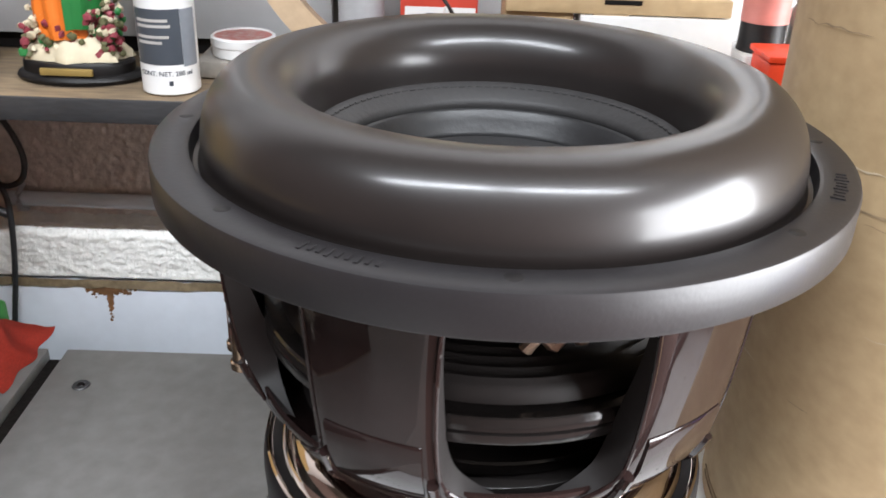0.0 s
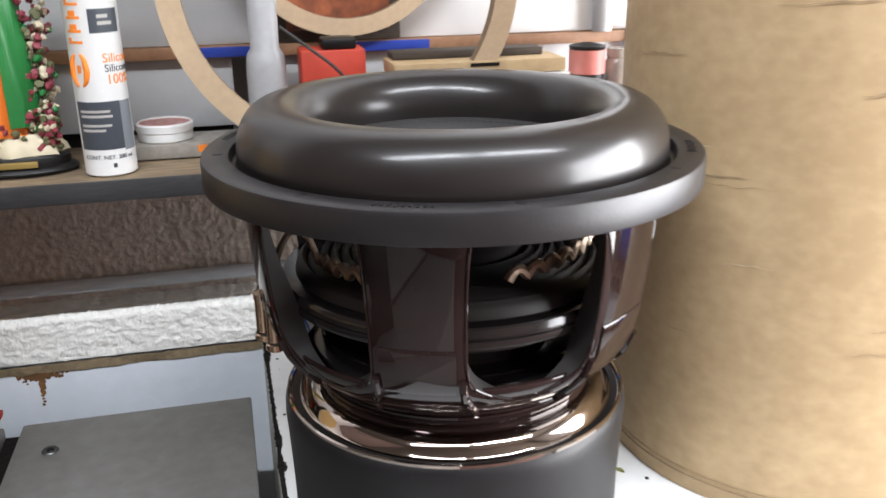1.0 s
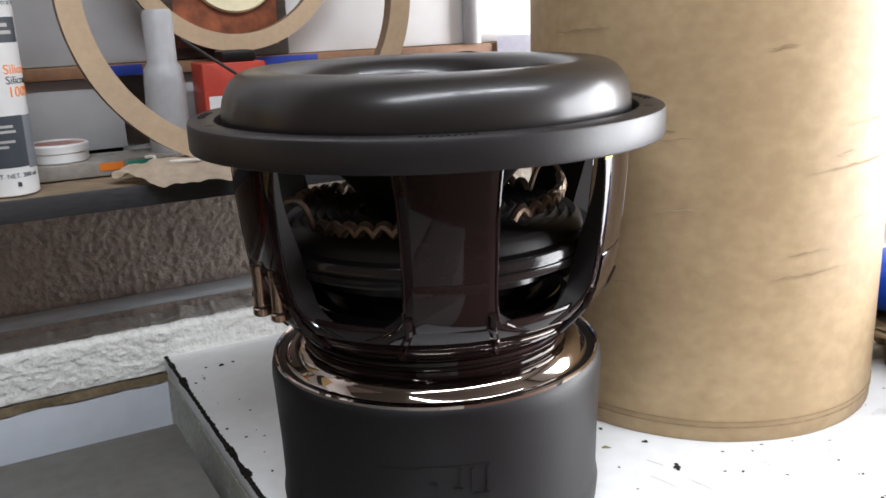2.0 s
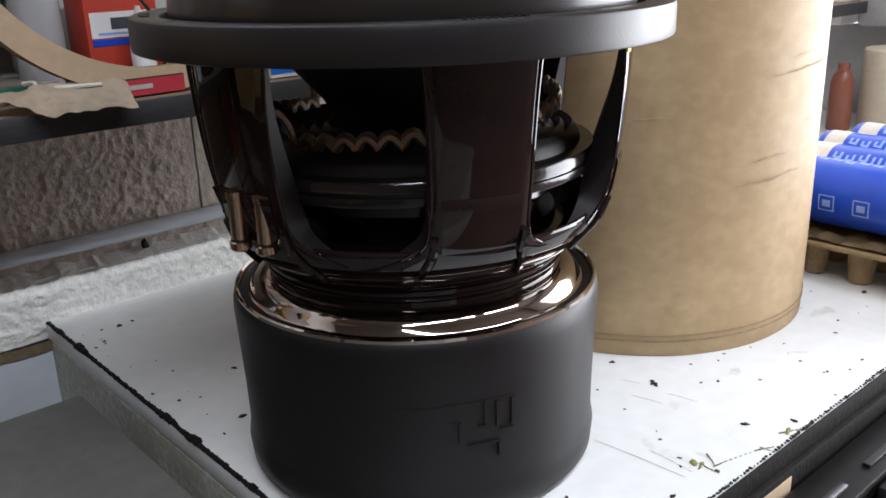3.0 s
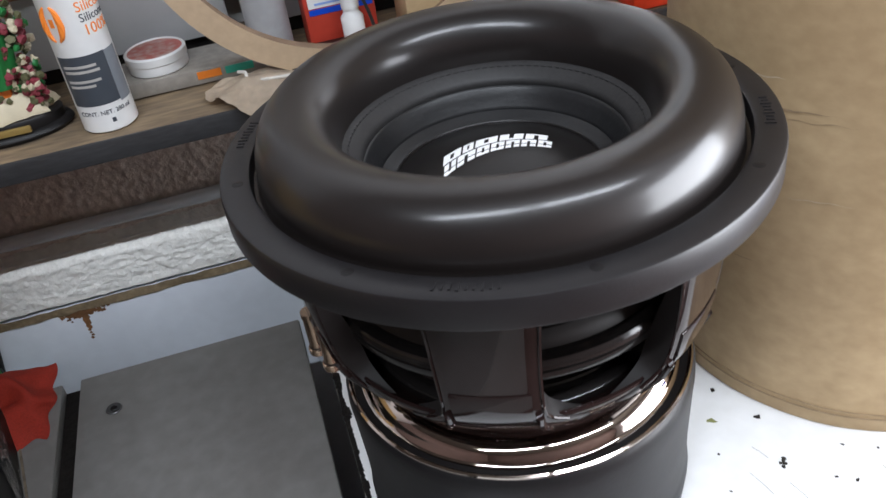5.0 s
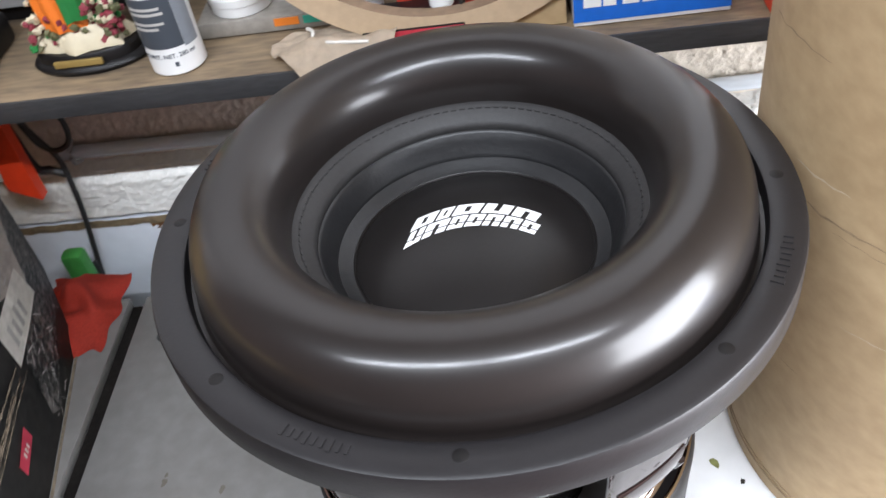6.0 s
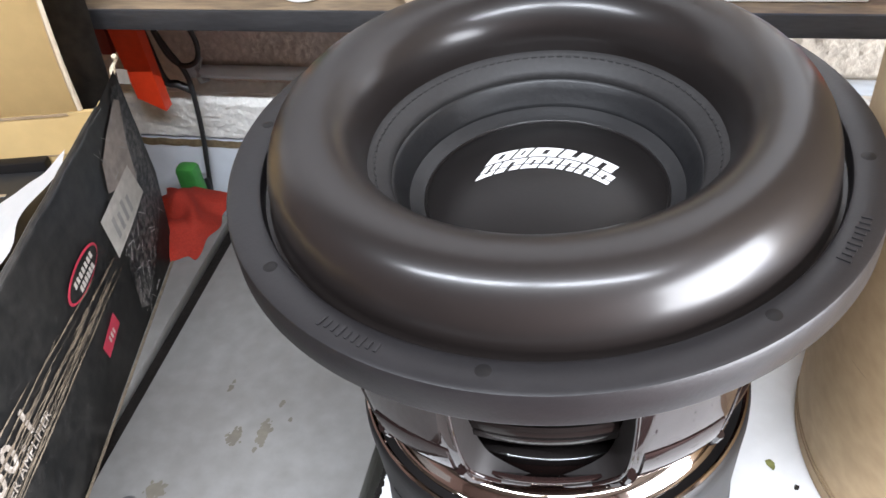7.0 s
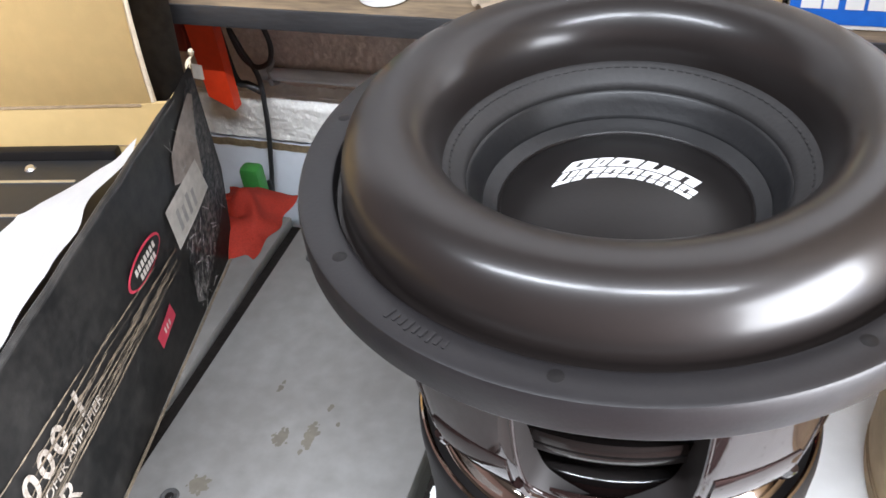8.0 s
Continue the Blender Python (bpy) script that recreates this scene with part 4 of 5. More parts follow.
# crumpled paper bag hanging a little over the shelf edge
def paper_shape(u, v, x, y):
    """u along the bag, v from its back to its lip, which droops over the shelf edge; the closed end is pointed."""
    wide = min(1.0, 0.10 + 1.9 * u ** 0.8)
    w = 0.42 + (v - 0.42) * wide
    fy = 0.338 - 0.072 * w
    drop = max(0.0, w - 0.72) / 0.28
    fold = 0.0045 * abs(((2.6 * w + 0.5 * u) % 1.0) - 0.5) + 0.0065 * noise.noise(Vector((x * 24, w * 4.5, 4))) + 0.0026 * noise.noise(Vector((x * 90, w * 14, 9)))
    puff = 0.010 * math.sin(math.pi * min(1, w)) * min(1.0, 3 * u)
    return (x - 0.012 * w, fy - 0.006 * drop, SHELF_Z + 0.0035 + puff * (1 - 0.5 * drop) + max(0.0, fold + 0.002) - 0.014 * drop ** 1.3 * wide * (0.7 + 0.5 * noise.noise(Vector((x * 40, 2, 7)))))


tagged(part("paper_bag", sheet(-0.166, -0.056, 0.0, 1.0, 46, 40, paper_shape, 0.0012), PAPER), "crumpled cream paper bag overhanging the shelf edge", "paper")
bm = tube(spline([(-0.138, 0.312, SHELF_Z + 0.020), (-0.132, 0.304, SHELF_Z + 0.021), (-0.128, 0.294, SHELF_Z + 0.017), (-0.085, 0.287, SHELF_Z + 0.016)], 5), 0.0016, 6)
tagged(part("plastic_strip", bm, LABEL), "bent pale plastic strip on the paper bag", "strip")

# goods at the far end of the shelf
def printed_box(x0, x1, y0, y1, h, label):
    b = thing("printed_box", (x0, y0, SHELF_Z), label, "box")
    part("carton", boxed(0, x1 - x0, 0, y1 - y0, 0, h, 0.001), PLASTIC_W, b)
    part("blue_field", boxed(0.0, x1 - x0, -0.0008, 0.0, 0.004, h * 0.6), mat("box_blue", (0.01, 0.14, 0.62), 0.4), b, "blue printed band")
    rng = random.Random(2)
    for i in range(7):
        x = 0.008 + i * (x1 - x0 - 0.016) / 7
        part("print_bar", boxed(x, x + 0.010 + 0.004 * rng.random(), -0.0014, -0.0007, h * 0.22, h * 0.42), PLASTIC_W, b)
        part("blue_bar", boxed(x, x + 0.006 + 0.006 * rng.random(), 0.01, y1 - y0 - 0.015 - 0.02 * rng.random(), h + 0.0002, h + 0.0008), mat("box_blue", (0.01, 0.16, 0.66), 0.4) if i == 0 else bpy.data.materials["box_blue"], b)
    return b


printed_box(0.080, 0.2035, 0.300, 0.372, 0.0755, "white and blue printed cardboard box on the shelf")
b = thing("cardboard_flat", (0.020, 0.304, SHELF_Z + 0.0765), "folded beige cardboard box with a dark open lid edge", "cardboard")
part("sheet", boxed(0, 0.180, 0, 0.062, 0, 0.0135, 0.001), KRAFT, b)
part("slot", boxed(0.078, 0.108, -0.0006, 0.0, 0.008, 0.0115), DARK, b)
part("lid_edge", boxed(0.004, 0.165, 0.030, 0.060, 0.0138, 0.0215, 0.001), WOOD_DARK, b, "dark brown lid edge")
part("prop", boxed(0.0, 0.055, 0.004, 0.058, -0.0765, -0.0005, 0.001), KRAFT, b, "folded end standing on the shelf")
b = thing("white_carton", (0.2285, 0.338, SHELF_Z), "small plain white carton under the can", "box")
part("carton", boxed(0, 0.078, 0, 0.060, 0, 0.0375, 0.001), PLASTIC_W, b)
part("lid_flap", boxed(0.001, 0.077, 0.001, 0.059, 0.0377, 0.0385, 0.0003), PLASTIC_W, b)
bottle("paint_can", (0.2485, 0.365, SHELF_Z + 0.0388), [(0, 0), (0.0195, 0), (0.0205, 0.0015), (0.0195, 0.003), (0.0195, 0.052), (0.0205, 0.0535), (0.0195, 0.055), (0.006, 0.058), (0, 0.058)], DARK, "small dark can with a pink label", "can",
       ([(0.0197, 0.025), (0.0203, 0.0252), (0.0203, 0.0505), (0.0197, 0.0508)], mat("pink_label", (0.55, 0.20, 0.17), 0.5)))
bottle("glass_jar", (0.2870, 0.368, SHELF_Z + 0.0388), [(0, 0), (0.0135, 0), (0.0150, 0.002), (0.0150, 0.034), (0.0115, 0.040), (0.0125, 0.041), (0.0125, 0.050), (0, 0.051)], CLEAR_PL, "cloudy glass jar with grey contents", "jar")
b = thing("orange_bin", (0.230, 0.284, SHELF_Z), "small orange-red plastic parts bin", "bin")
part("shell", boxed(0, 0.052, 0, 0.045, 0, 0.047, 0.003), ORANGE_PL, b)
part("rim", boxed(-0.002, 0.054, -0.002, 0.047, 0.0472, 0.0525, 0.0015), ORANGE_PL, b)
b = thing("caulking_handle", (0.288, 0.412, 0.3215), "grey metal tool handle standing on the batten", "tool")
part("shaft", tube([(0.0, 0.006, 0.0), (0.0, 0.006, 0.075), (-0.004, 0.006, 0.20)], 0.0115, 16), GREY_PL, b)
part("collar", lathe([(0.012, 0.072), (0.016, 0.076), (0.016, 0.09), (0.012, 0.096)], 20, cx=0, cy=0.006), GREY_PL, b)
tagged(part("paper_sheet", sheet(0.316, 0.372, SHELF_Z + 0.001, SHELF_Z + 0.11, 8, 10, lambda u, v, x, z: (x + 0.006 * v, 0.414 - 0.012 * v * (1 - v) + 0.004 * u, z), 0.0006), mat("pale_sheet", (0.62, 0.62, 0.72), 0.7)), "pale loose paper sheet leaning on the board", "paper")
# black kit at the end of the shelf beside the figurine
b = thing("tool_case", (-0.58, 0.310, SHELF_Z), "low black tool case lying on the shelf", "case")
part("shell", boxed(0, 0.145, 0, 0.09, 0, 0.03, 0.006), DARK, b)
part("handle", tube(spline([(0.03, -0.001, 0.014), (0.04, -0.016, 0.014), (0.10, -0.016, 0.014), (0.112, -0.001, 0.014)], 5), 0.004, 8), CABLE, b)


# ---- left of the bench: carton, cloth, tool, cable ----
BOX_O, BOX_TURN = Vector((-0.421, 0.215, -0.0198)), 11.1
CORNER = pose(*BOX_O, 0, 0, 90 + BOX_TURN)      # local x: away from the eye along the side; local y: into the box


def side(u, z, out=0.0):
    """A point on the printed side of the carton: u metres from the far corner, z up."""
    return Vector((-u, -out, z))


def patch(corners, out=0.0009):
    bm = bmesh.new()
    bm.faces.new([bm.verts.new(side(u, z, out)) for u, z in corners])
    bmesh.ops.solidify(bm, geom=bm.faces[:], thickness=0.0004)
    return bm


def scuff_line(u0, z0, u1, z1, w, seed, out=0.0012, n=26):
    rng = random.Random(seed)
    bm = bmesh.new()
    a, b = [], []
    for i in range(n + 1):
        t = i / n
        k = w * (0.25 + rng.random()) * (math.sin(math.pi * t) ** 0.4 + 0.05)
        u, z = u0 + (u1 - u0) * t, z0 + (z1 - z0) * t + 0.0012 * noise.noise(Vector((t * 9, seed, 0)))
        a.append(bm.verts.new(side(u, z - k, out)))
        b.append(bm.verts.new(side(u, z + k, out)))
    for i in range(n):
        bm.faces.new((a[i], a[i + 1], b[i + 1], b[i]))
    return bm


PRINT_DULL = mat("dull_streak", (0.17, 0.13, 0.09), 0.9, vary=0.5, scale=60)


def amplifier_carton():
    c = new("amplifier_carton")
    c.matrix_world = CORNER
    tagged(c, "open black printed cardboard carton, scuffed, kraft inside", "carton")
    L, Wd, Hh, T = 0.56, 0.40, 0.190, 0.004
    def bend(u, v, x, z):
        far = max(0.0, 1 + x / 0.13)
        return (x + 0.030 * min(1.0, 2.4 * v) ** 0.8 * far, 0.0, z * (1 + 0.045 * far ** 2))
    s = part("printed_side", sheet(-L, 0.0, 0.0, Hh, 28, 12, bend, T), CARTON_BLACK, c, "black printed side")
    part("inner_lining", boxed(-L + 0.004, -0.004, T + 0.0006, T + 0.0016, 0.004, Hh - 0.001), CARTON, c, "kraft lining")
    part("top_rim", tube([(-L + 0.03 * i, T * 0.6 + 0.0008 * math.sin(3.1 * i), Hh + 0.0004 * math.sin(1.7 * i)) for i in range(19)], 0.0030, 8), CARTON_BLACK, s, "worn folded edge")
    part("base_rim", boxed(-L, 0.0, -0.0036, -0.0014, 0.0, 0.0010), TAN_SCUFF, s)
    part("bottom", boxed(-L, 0.0, T + 0.002, Wd, 0.0, 0.004), CARTON, c)
    part("far_wall", boxed(-0.0045, 0.0, T + 0.002, Wd, 0.0045, 0.178), CARTON, c)
    part("near_wall", boxed(-L, -L + 0.0045, T + 0.002, Wd, 0.0045, Hh), CARTON, c)
    part("left_wall", boxed(-L + 0.005, -0.005, Wd - 0.0045, Wd, 0.0045, Hh), CARTON, c)
    def flap(u, v, y, z):
        return (-0.004 + 0.05 * v ** 1.5 - 0.012 * math.sin(math.pi * v * 2) * 0.2, y, z)
    fl = part("far_flap", sheet(0.030, Wd, 0.1785, 0.42, 10, 14, flap, 0.004), CARTON, c, "upright kraft flap")
    part("crease", boxed(-0.0058, -0.0048, 0.04, Wd - 0.002, 0.176, 0.1785), KRAFT_DARK, fl)
    part("crease", boxed(-0.0056, -0.0047, 0.04, Wd - 0.002, 0.1335, 0.1345), KRAFT_DARK, c)
    def dust(u, v, y, z):
        return (0.036 + 0.055 * v + 0.004 * u, y, z)
    part("corner_flap", sheet(0.014, 0.100, 0.150, 0.42, 10, 10, dust, 0.0035), CARTON_BLACK, c, "black outer face of a raised flap")
    part("flap_edge", tube([(-0.001 + 0.05 * (k / 10) ** 1.5, 0.0292 + 0.0003 * k, 0.1785 + 0.0242 * k) for k in range(11)], 0.0028, 8), CARTON_EDGE, fl, "frayed raw edge")
    # printing, damage and painted tape glare on the side
    part("scuffed_tape", patch([(-0.020, 0.060), (-0.028, 0.186), (-0.012, 0.192), (0.030, 0.160), (0.060, 0.100), (0.088, 0.060), (0.098, 0.020), (0.080, 0.006)]), TAPE_CLEAR, s, "torn clear tape")
    # beige tape end with its sheen painted into the colour
    part("tape_sheen", patch([(0.012, 0.106), (0.003, 0.144), (-0.014, 0.176), (-0.006, 0.182), (0.030, 0.170), (0.057, 0.157), (0.068, 0.133)], 0.0016), mat("tape_beige_sheen", (0.50, 0.42, 0.36), 0.3, vary=0.4, scale=40), s)
    lab = part("shipping_label", patch([(0.020, 0.128), (0.012, 0.090), (0.052, 0.085), (0.097, 0.083), (0.099, 0.127)], 0.0019), LABEL, s, "white shipping label")
    for k in range(4):
        part("print_bar", patch([(0.042 + 0.012 * k, 0.094), (0.048 + 0.012 * k, 0.094), (0.048 + 0.012 * k, 0.112 + 0.004 * (k % 2)), (0.042 + 0.012 * k, 0.112 + 0.004 * (k % 2))], 0.0026), PRINT, lab)
    ov = [(0.153 + 0.034 * math.cos(a) - 0.002 * math.sin(a), 0.1185 + 0.0135 * math.sin(a)) for a in [6.2832 * i / 32 for i in range(32)]]
    o = part("oval_badge", patch(ov, 0.0012), PINK, s, "red-edged oval badge")
    part("oval_field", patch([(0.153 + (u - 0.153) * 0.92, 0.1185 + (z - 0.1185) * 0.84) for u, z in ov], 0.0018), CARTON_BLACK, o)
    for k, (u0, u1, z) in enumerate(((0.132, 0.174, 0.1215), (0.136, 0.168, 0.1130))):
        n = 7 - k
        for i in range(n):
            a = u0 + (u1 - u0) * i / n
            part("badge_bar", patch([(a, z - 0.0026), (a + 0.0046, z - 0.0026), (a + 0.0042, z + 0.0034), (a + 0.0006, z + 0.0034)], 0.0024), LABEL, o)
    tg = part("red_tag", patch([(0.140, 0.045), (0.142, 0.061), (0.177, 0.054), (0.175, 0.039)], 0.0012), PINK, s, "pink-red printed tag")
    for k in range(3):
        part("tag_bar", patch([(0.152 + 0.005 * k, 0.0470), (0.152 + 0.005 * k, 0.0530), (0.1545 + 0.005 * k, 0.0525), (0.1545 + 0.005 * k, 0.0465)], 0.0018), LABEL, tg)
    def plane(u0, z0):
        return lambda p: side(u0 - p.x, z0 + p.y, 0.0010 + p.z)
    letters("0000.1", 0.033, WORN_PRINT, s, plane(0.3905, 0.0955), 0.0002, label="large worn grey numerals", spacing=1.22, bold=0.0007)
    letters("SUBWOOFER AMPLIFIER", 0.0125, WORN_PRINT, s, plane(0.402, 0.0835), 0.0002)
    letters("ER", 0.034, WORN_PRINT, s, plane(0.366, 0.0545), 0.0002)
    rng = random.Random(19)
    for i in range(30):
        t = rng.random()
        u0 = 0.10 + 0.18 * rng.random()
        z0 = 0.074 + 0.040 * t * (u0 + 0.05) / 0.25
        part("scuff", scuff_line(u0, z0, u0 + rng.uniform(0.05, 0.18), z0 + rng.uniform(-0.002, 0.010) * t * 2, rng.uniform(0.0002, 0.0010) if i % 6 else 0.0017, i + 3), TAN_SCUFF if i % 3 else PRINT_DULL, s, "worn-through kraft streak")
    part("scuff", scuff_line(0.09, 0.0735, 0.42, 0.0765, 0.0009, 77), TAN_SCUFF, s)
    # scratches low down; the upper streaks paint in glare of the clear tape
    rng = random.Random(9)
    for i in range(64):
        u, z = (rng.uniform(0.055, 0.10), rng.uniform(0.008, 0.078)) if i < 34 else (rng.uniform(-0.015, 0.06), rng.uniform(0.03, 0.165))
        part("scratch_and_glare", scuff_line(u, z, u + rng.uniform(-0.014, 0.014), z + rng.uniform(-0.02, 0.02), 0.0007, 40 + i, 0.0018, 10), PRINT, s)
    tip = part("torn_tip", tube(spline([(0.028, 0.002, Hh + 0.004), (0.033, 0.001, Hh + 0.010), (0.036, -0.002, Hh + 0.014), (0.034, -0.003, Hh + 0.020)], 4), 0.0024, 7, taper=lambda u: 0.8 + 0.35 * math.sin(9 * u)), CARTON_EDGE, s, "frayed torn corner")
    part("torn_paper", patch([(-0.026, 0.186), (-0.030, 0.199), (-0.050, 0.186), (-0.047, 0.172)], 0.002), LABEL, s)
    return c


amplifier_carton()


def amplifier():
    a = new("amplifier")
    a.matrix_world = CORNER @ pose(0, 0, 0.0045)
    tagged(a, "black car amplifier with silver trim lying in the carton", "amplifier")
    part("chassis", boxed(-0.48, -0.018, 0.075, 0.385, 0.0, 0.124, 0.004), AMP, a)
    part("end_rail", boxed(-0.0175, -0.0055, 0.075, 0.385, 0.0, 0.132, 0.003), DARK, a)
    for x in (-0.055, -0.105, -0.17):
        part("trim_line", boxed(x - 0.002, x + 0.002, 0.10, 0.38, 0.1242, 0.1250), SILVER, a, "silver trim line")
    part("screw", lathe([(0, 0.1265), (0.004, 0.1265), (0.0055, 0.1244)], 20, cx=-0.034, cy=0.155), SILVER, a)


amplifier()


def foam(u, v, x, y):
    n = noise.noise(Vector((x * 12, y * 10, 3))) + 0.4 * noise.noise(Vector((x * 40, y * 40, 5)))
    return (x + 0.008 * noise.noise(Vector((v * 4, u * 3, 8))) - 0.03 * v * u, y + 0.010 * noise.noise(Vector((u * 7, v * 2, 1))), 0.1330 + 0.056 * (1 - v) ** 1.3 + 0.0035 * (n + 1))


fo = part("foam_wrap", sheet(-0.46, -0.082, 0.009, 0.125, 44, 20, foam, 0.0015), TISSUE)
fo.matrix_world = CORNER @ pose(0, 0, 0.0)
tagged(fo, "white foam wrapping sheet tucked beside the amplifier", "foam sheet")


def cloth(u, v, x, y):
    n = noise.noise(Vector((x * 30, y * 30, 12)))
    r = math.sin(math.pi * u) * math.sin(math.pi * v)
    return (x + 0.012 * noise.noise(Vector((v * 3, u * 2, 6))), y + 0.012 * noise.noise(Vector((u * 4, v * 2, 2))), -0.0195 + 0.030 * r ** 0.7 * (0.8 + 0.7 * n) + 0.004 * abs(math.sin(9 * (x + y) * 10)) * r)


tagged(part("red_rag", sheet(-0.478, -0.392, 0.205, 0.315, 36, 36, cloth, 0.0012), RED_CLOTH), "crumpled red cloth rag beside the carton", "rag")
b = thing("green_cap", (-0.478, 0.362, -0.42), "green plastic handle standing behind the rag", "handle")
part("grip", boxed(-0.012, 0.014, -0.010, 0.010, 0.0, 0.397, 0.006), GREEN, b)
b = thing("orange_square", (-0.475, 0.362, 0.052), "bright orange plastic corner piece hanging from the shelf", "plastic piece")
bm = bmesh.new()
pts = [(0.0, 0.0), (0.0, 0.147), (-0.036, 0.147), (-0.030, 0.016)]
lo, hi = [bm.verts.new((x, 0.0, z)) for x, z in pts], [bm.verts.new((x, 0.014, z)) for x, z in pts]
bm.faces.new(lo)
bm.faces.new(hi[::-1])
for i in range(4):
    bm.faces.new((lo[i], hi[i], hi[(i + 1) % 4], lo[(i + 1) % 4]))
part("plate", bm, ORANGE_PL, b)
# shaded upper part of the orange piece, painted as a dark red strip
part("shade_lip", boxed(-0.052, -0.037, -0.001, 0.014, 0.07, 0.147, 0.002), mat("shaded_orange_red", (0.20, 0.02, 0.015), 0.5), b, "upper edge with shade painted in as dark red")
cable = tube(spline([(-0.48, 0.398, 0.195), (-0.447, 0.396, 0.160), (-0.432, 0.394, 0.125), (-0.436, 0.392, 0.100), (-0.455, 0.392, 0.092), (-0.470, 0.393, 0.105), (-0.478, 0.394, 0.135), (-0.468, 0.393, 0.110), (-0.455, 0.392, 0.080), (-0.455, 0.390, 0.040),
                    (-0.460, 0.390, 0.0), (-0.468, 0.390, -0.045), (-0.474, 0.388, -0.085), (-0.47, 0.38, -0.13), (-0.46, 0.36, -0.9)], 8), 0.0030, 10)
tagged(part("power_cable", cable, CABLE), "black power cable looping down the wall", "cable")
cable = tube(spline([(-0.500, 0.396, 0.195), (-0.492, 0.394, 0.13), (-0.485, 0.392, 0.075), (-0.470, 0.392, 0.068), (-0.455, 0.393, 0.060)], 8), 0.0045, 10)
tagged(part("black_cord", cable, CABLE), "thick black cord behind the orange piece", "cable")


# ---- far end of the bench: battery cells on a pulp tray, clutter ----
def pulp_tray():
    t = thing("pulp_tray", (0.475, -0.26, 0.0), "brown moulded pulp egg tray under the cells", "tray")
    def top(u, v, x, y):
        return (x, y, 0.044 + 0.006 * math.sin(x * 2 * math.pi / 0.047) * math.sin(y * 2 * math.pi / 0.047) + 0.0015 * noise.noise(Vector((x * 90, y * 90, 1))))
    part("deck", sheet(0.0, 0.30, 0.0, 0.29, 72, 72, top, 0.003), PULP, t)
    part("rim", boxed(-0.004, 0.304, -0.004, 0.294, 0.036, 0.041, 0.002), PULP, t)
    for i in range(6):
        for j in range(6):
            cup = part("cup", lathe([(0, 0.0), (0.009, 0.0), (0.0115, 0.002), (0.0150, 0.0355), (0.012, 0.036)], 14, cx=0.026 + 0.049 * i, cy=0.024 + 0.048 * j), PULP, t)
    return t


pulp_tray()


def battery_cell():
    c = thing("battery_cell", (0.513, -0.16, 0.084), "blue-wrapped cylindrical battery cell lying on a pulp tray", "battery", "battery cells on the tray")
    turn = Matrix.Rotation(radians(-90), 4, "X")
    def put(name, prof, m, parent, label="", a0=0, a1=360, closed=False, seg=48):
        bm = lathe(prof, seg, a0, a1, closed)
        bmesh.ops.transform(bm, matrix=turn, verts=bm.verts)
        return part(name, bm, m, parent, label)
    put("wrap", [(0, 0.0), (0.028, 0.0), (0.0325, 0.002), (0.0332, 0.005), (0.0332, 0.172), (0.0318, 0.1765), (0.028, 0.178), (0.026, 0.1765), (0, 0.1765)], BLUE, c, "blue shrink wrap")
    put("end_disc", [(0, 0.1772), (0.010, 0.1775), (0.024, 0.1772)], SILVER, c)
    put("white_label", [(0.0333, 0.147), (0.0335, 0.147), (0.0335, 0.169), (0.0333, 0.169)], LABEL, c, "pale label", 252, 339, True, 14)
    # worn lettering along the wrap as slim upright strokes with a foot bar
    for i in range(8):
        z, low, high = 0.132 - 0.0135 * i, (264, 261, 264, 258)[i % 4], (282, 279, 286, 280)[i % 4]
        for d0, d1, a, b in ((0, 0.0028, low, high), (0.0066, 0.0092, low + 2, high - (i % 3) * 3), (0.0028, 0.0066, low + 1, low + 6)):
            put("print_bar", [(0.0333, z + d0), (0.0335, z + d0), (0.0335, z + d1), (0.0333, z + d1)], BLUE_INK, c, "", a, b, True, 5)
    for i in range(2):
        z = 0.060 + 0.034 * i
        for d0, d1, a, b in ((0, 0.016, 160, 162), (0, 0.016, 186, 188), (0, 0.0012, 160, 188), (0.0148, 0.016, 160, 188), (0.004, 0.012, 168, 180)):
            put("print_mark", [(0.0333, z + d0), (0.0335, z + d0), (0.0335, z + d1), (0.0333, z + d1)], BLUE_INK, c, "", a, b, True, 5)
    return c


cell = battery_cell()
for k, y in ((1, -0.165), (2, -0.150), (3, -0.158)):
    copy_thing(cell, pose(0.513 + 0.0685 * k, y, 0.084, 0, -44 + 4 * k))
bottle("brown_bottle", (1.22, 0.270, 0.0), [(0, 0), (0.019, 0), (0.020, 0.003), (0.020, 0.085), (0.016, 0.098), (0.010, 0.105), (0.010, 0.118), (0, 0.118)], mat("red_brown_plastic", (0.26, 0.085, 0.05), 0.4), "red-brown plastic bottle at the end of the bench", "bottle")
bottle("paper_roll", (1.285, 0.205, 0.0), [(0, 0), (0.055, 0), (0.056, 0.002), (0.056, 0.14), (0.054, 0.142), (0.015, 0.142), (0.015, 0.13), (0, 0.13)], mat("cream_paper", (0.60, 0.52, 0.40), 0.8), "cream paper roll standing on the bench", "roll")
g = thing("grey_machine", (1.33, 0.10, 0.0), "pale grey plastic machine with a black clip", "machine")
part("foot", boxed(0.06, 0.12, -0.10, 0.30, 0, 0.17, 0.006), GREY_PL, g)
part("housing", boxed(-0.02, 0.14, -0.12, 0.20, 0.172, 0.42, 0.012), GREY_PL, g)
part("front_plate", boxed(-0.03, -0.021, -0.02, 0.06, 0.19, 0.40, 0.004), BOARD_W, g)
part("clip", boxed(-0.040, -0.031, 0.015, 0.035, 0.24, 0.29, 0.003), DARK, g, "black clip")
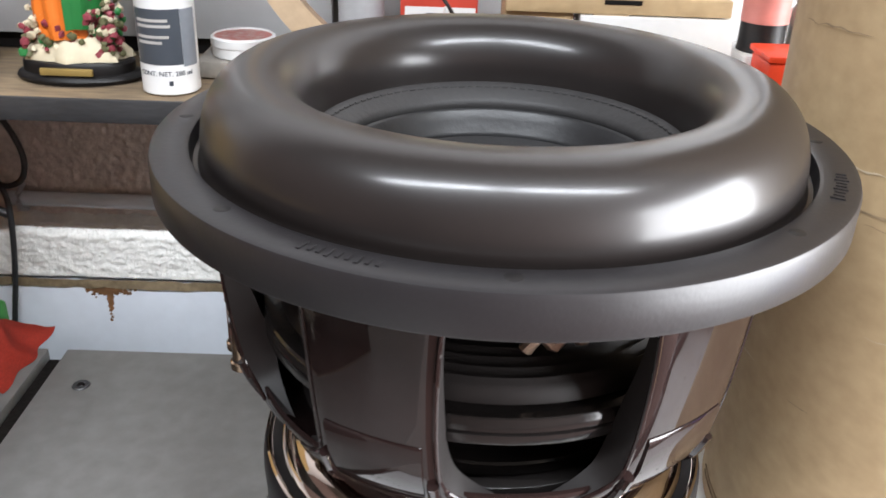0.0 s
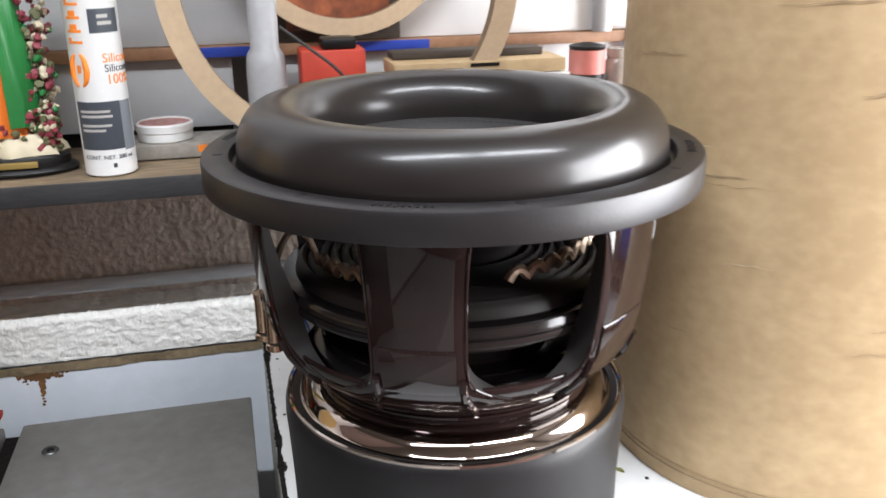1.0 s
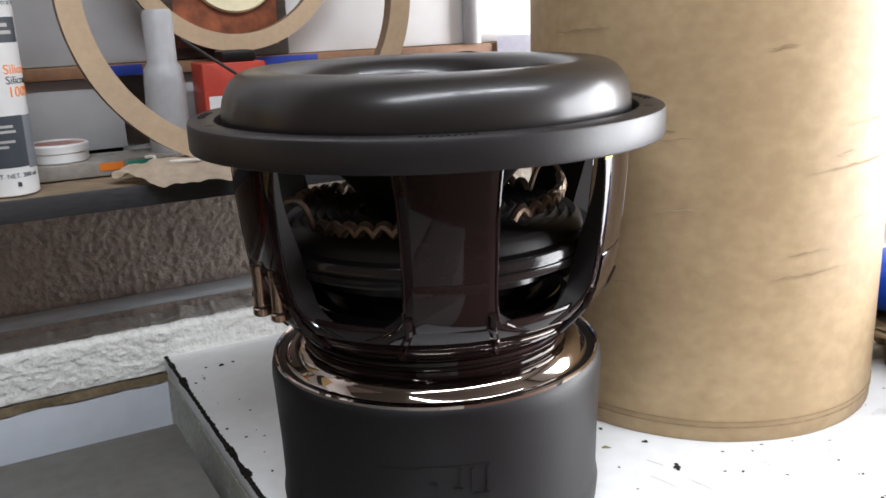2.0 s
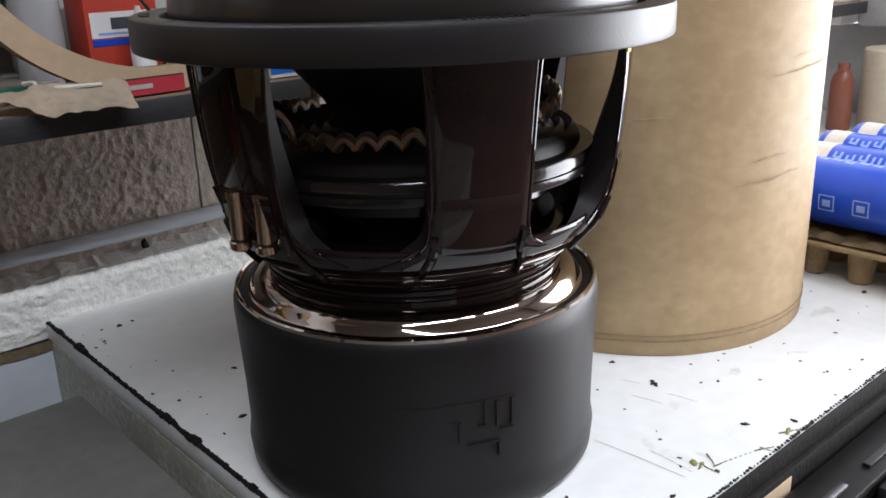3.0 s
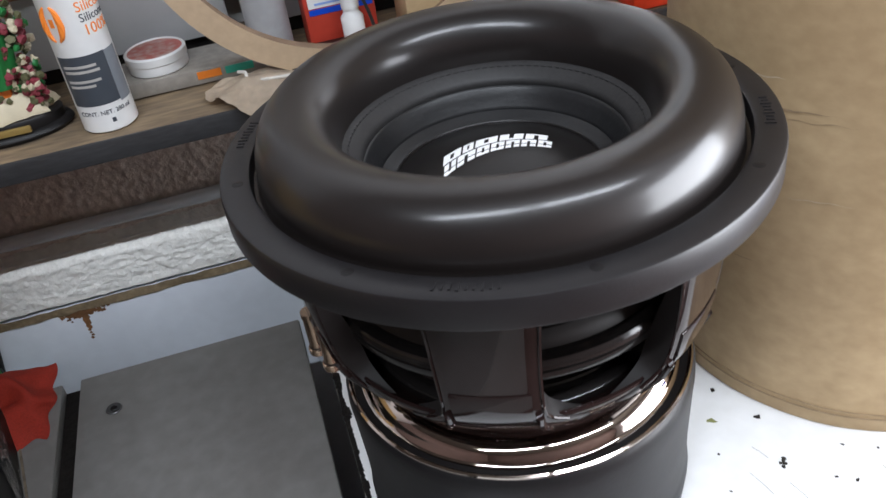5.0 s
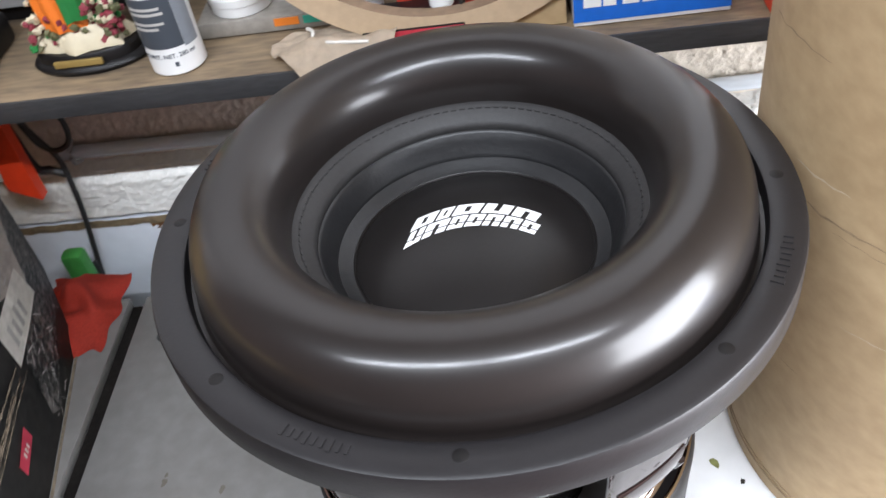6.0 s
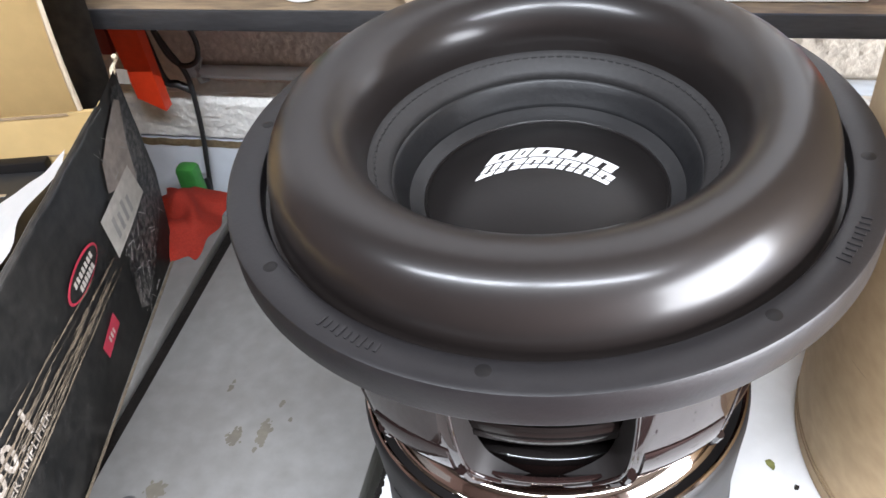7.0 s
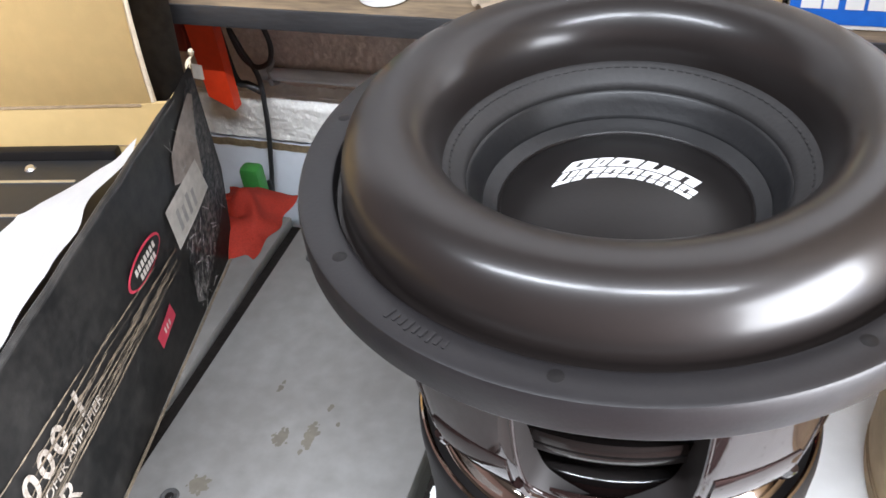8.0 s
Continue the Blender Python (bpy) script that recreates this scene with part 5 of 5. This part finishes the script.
part("white_cover", boxed(-0.04, 0.10, 0.215, 0.28, 0.175, 0.50, 0.01), PLASTIC_W, g)

# ---- crumbs, chips and dry leaf bits ----
rng = random.Random(31)
bm = bmesh.new()
for x, y, s in ((0.184, -0.028, 0.0036), (0.170, -0.157, 0.0036), (0.199, -0.179, 0.0032), (0.477, -0.107, 0.0042), (0.215, -0.108, 0.0020), (0.203, -0.100, 0.0018), (-0.080, 0.350, 0.0038), (-0.066, 0.352, 0.0028), (-0.047, 0.190, 0.0034), (-0.084, 0.112, 0.0044),
                (0.167, 0.011, 0.0026), (0.10, -0.150, 0.002), (0.06, -0.172, 0.0026), (0.137, -0.05, 0.0014), (0.24, -0.13, 0.0016), (0.29, -0.16, 0.0018), (0.33, -0.17, 0.002)):
    flake(bm, x, y, 0.0002, 0.72 * s, rng, 0.3, 9, 1.5)
for i in range(5):
    flake(bm, 0.1745 + 0.0020 * math.sin(2.2 * i) + 0.0008 * i, -0.078 + 0.0017 * i, 0.0002, 0.0019, rng, 0.5, 7, 1.2)
for i in range(70):
    x = rng.uniform(-0.115, 0.45) if i < 40 else rng.uniform(-0.12, -0.085)
    y = rng.uniform(-0.185, -0.06) if i < 40 else rng.uniform(-0.18, 0.38)
    if math.hypot(x, y) > 0.123:
        flake(bm, x, y, 0.0002, rng.uniform(0.0006, 0.0016), rng, 0.3, 6, 1.5)
tagged(part("crumbs", bm, DEBRIS), "dark crumbs and chips scattered on the white top", "crumbs", kind="stuff")
bm = bmesh.new()
for x, y, s, long in ((0.149, -0.018, 0.0032, 1.5), (0.150, 0.028, 0.0034, 1.6), (0.1012, -0.1595, 0.0030, 2.0), (0.1040, -0.1640, 0.0016, 2.6), (0.0985, -0.1660, 0.0013, 2.4), (0.1820, -0.1835, 0.0022, 3.0)):
    flake(bm, x, y, 0.0003, s, rng, 0.25, 8, long)
tagged(part("leaf_bits", bm, LEAF), "dry greenish leaf bits on the white top", "leaf bits", kind="stuff")
# a twig with side shoots, and thin scratches in the laminate
bm = bmesh.new()
for x0, y0, x1, y1, w in ((0.1175, -0.160, 0.1075, -0.1715, 0.0007), (0.1037, -0.1645, 0.1020, -0.1784, 0.0006), (0.1075, -0.1715, 0.1164, -0.1735, 0.0006), (0.1164, -0.1730, 0.1400, -0.1800, 0.0005), (0.143, -0.1805, 0.1582, -0.1871, 0.0007), (0.1758, -0.1804, 0.1919, -0.1885, 0.0008), (0.149, -0.181, 0.152, -0.1895, 0.0005)):
    n = 6
    for i in range(n):
        t = (i + 0.5) / n
        flake(bm, x0 + (x1 - x0) * t + 0.0006 * math.sin(5 * t + x0 * 90), y0 + (y1 - y0) * t, 0.0003, w * (1.5 - t * 0.6), rng, 0.6, 6, 2.6, math.atan2(y1 - y0, x1 - x0))
tagged(part("twig_bits", bm, mat("twig_brown", (0.30, 0.275, 0.16), 0.85, vary=0.5, scale=200)), "thin dry twig bits and shoots by the bench edge", "twigs", kind="stuff")
bm = bmesh.new()
for x0, y0, x1, y1 in ((0.0775, -0.0951, 0.0829, -0.1648), (0.0935, -0.1306, 0.0912, -0.1652), (0.1486, -0.0741, 0.1538, -0.0976), (0.170, -0.0924, 0.1747, -0.1155), (0.1634, -0.0533, 0.1685, -0.0671), (0.2393, -0.1034, 0.2404, -0.1125), (0.30, -0.12, 0.312, -0.132)):
    w = 0.00022
    d = Vector((x1 - x0, y1 - y0, 0)).normalized()
    side_v = Vector((-d.y, d.x, 0)) * w
    pts = [Vector((x0, y0, 0.00035)), Vector(((x0 + x1) / 2 + 0.0006, (y0 + y1) / 2, 0.00035)), Vector((x1, y1, 0.00035))]
    for a, b in zip(pts, pts[1:]):
        bm.faces.new([bm.verts.new(p) for p in (a - side_v, b - side_v, b + side_v, a + side_v)])
tagged(part("scratches", bm, mat("scratch_grey", (0.33, 0.32, 0.30), 0.6)), "thin grey scratches in the white laminate", "scratches", kind="stuff")
bm = bmesh.new()
for i in range(9):
    flake(bm, rng.uniform(0.07, 0.17), rng.uniform(-0.18, -0.10), 0.0001, rng.uniform(0.002, 0.005), rng, 0.01, 8, 2.2)
for x, y in ((0.400, -0.100), (0.406, -0.102), (0.412, -0.104), (0.395, -0.098), (0.240, -0.108)):
    flake(bm, x, y, 0.0001, 0.0045, rng, 0.01, 8, 2.4)
tagged(part("smudges", bm, mat("grey_smudge", (0.74, 0.74, 0.73), 0.45)), "faint grey smudges on the laminate", "smudge", kind="stuff")
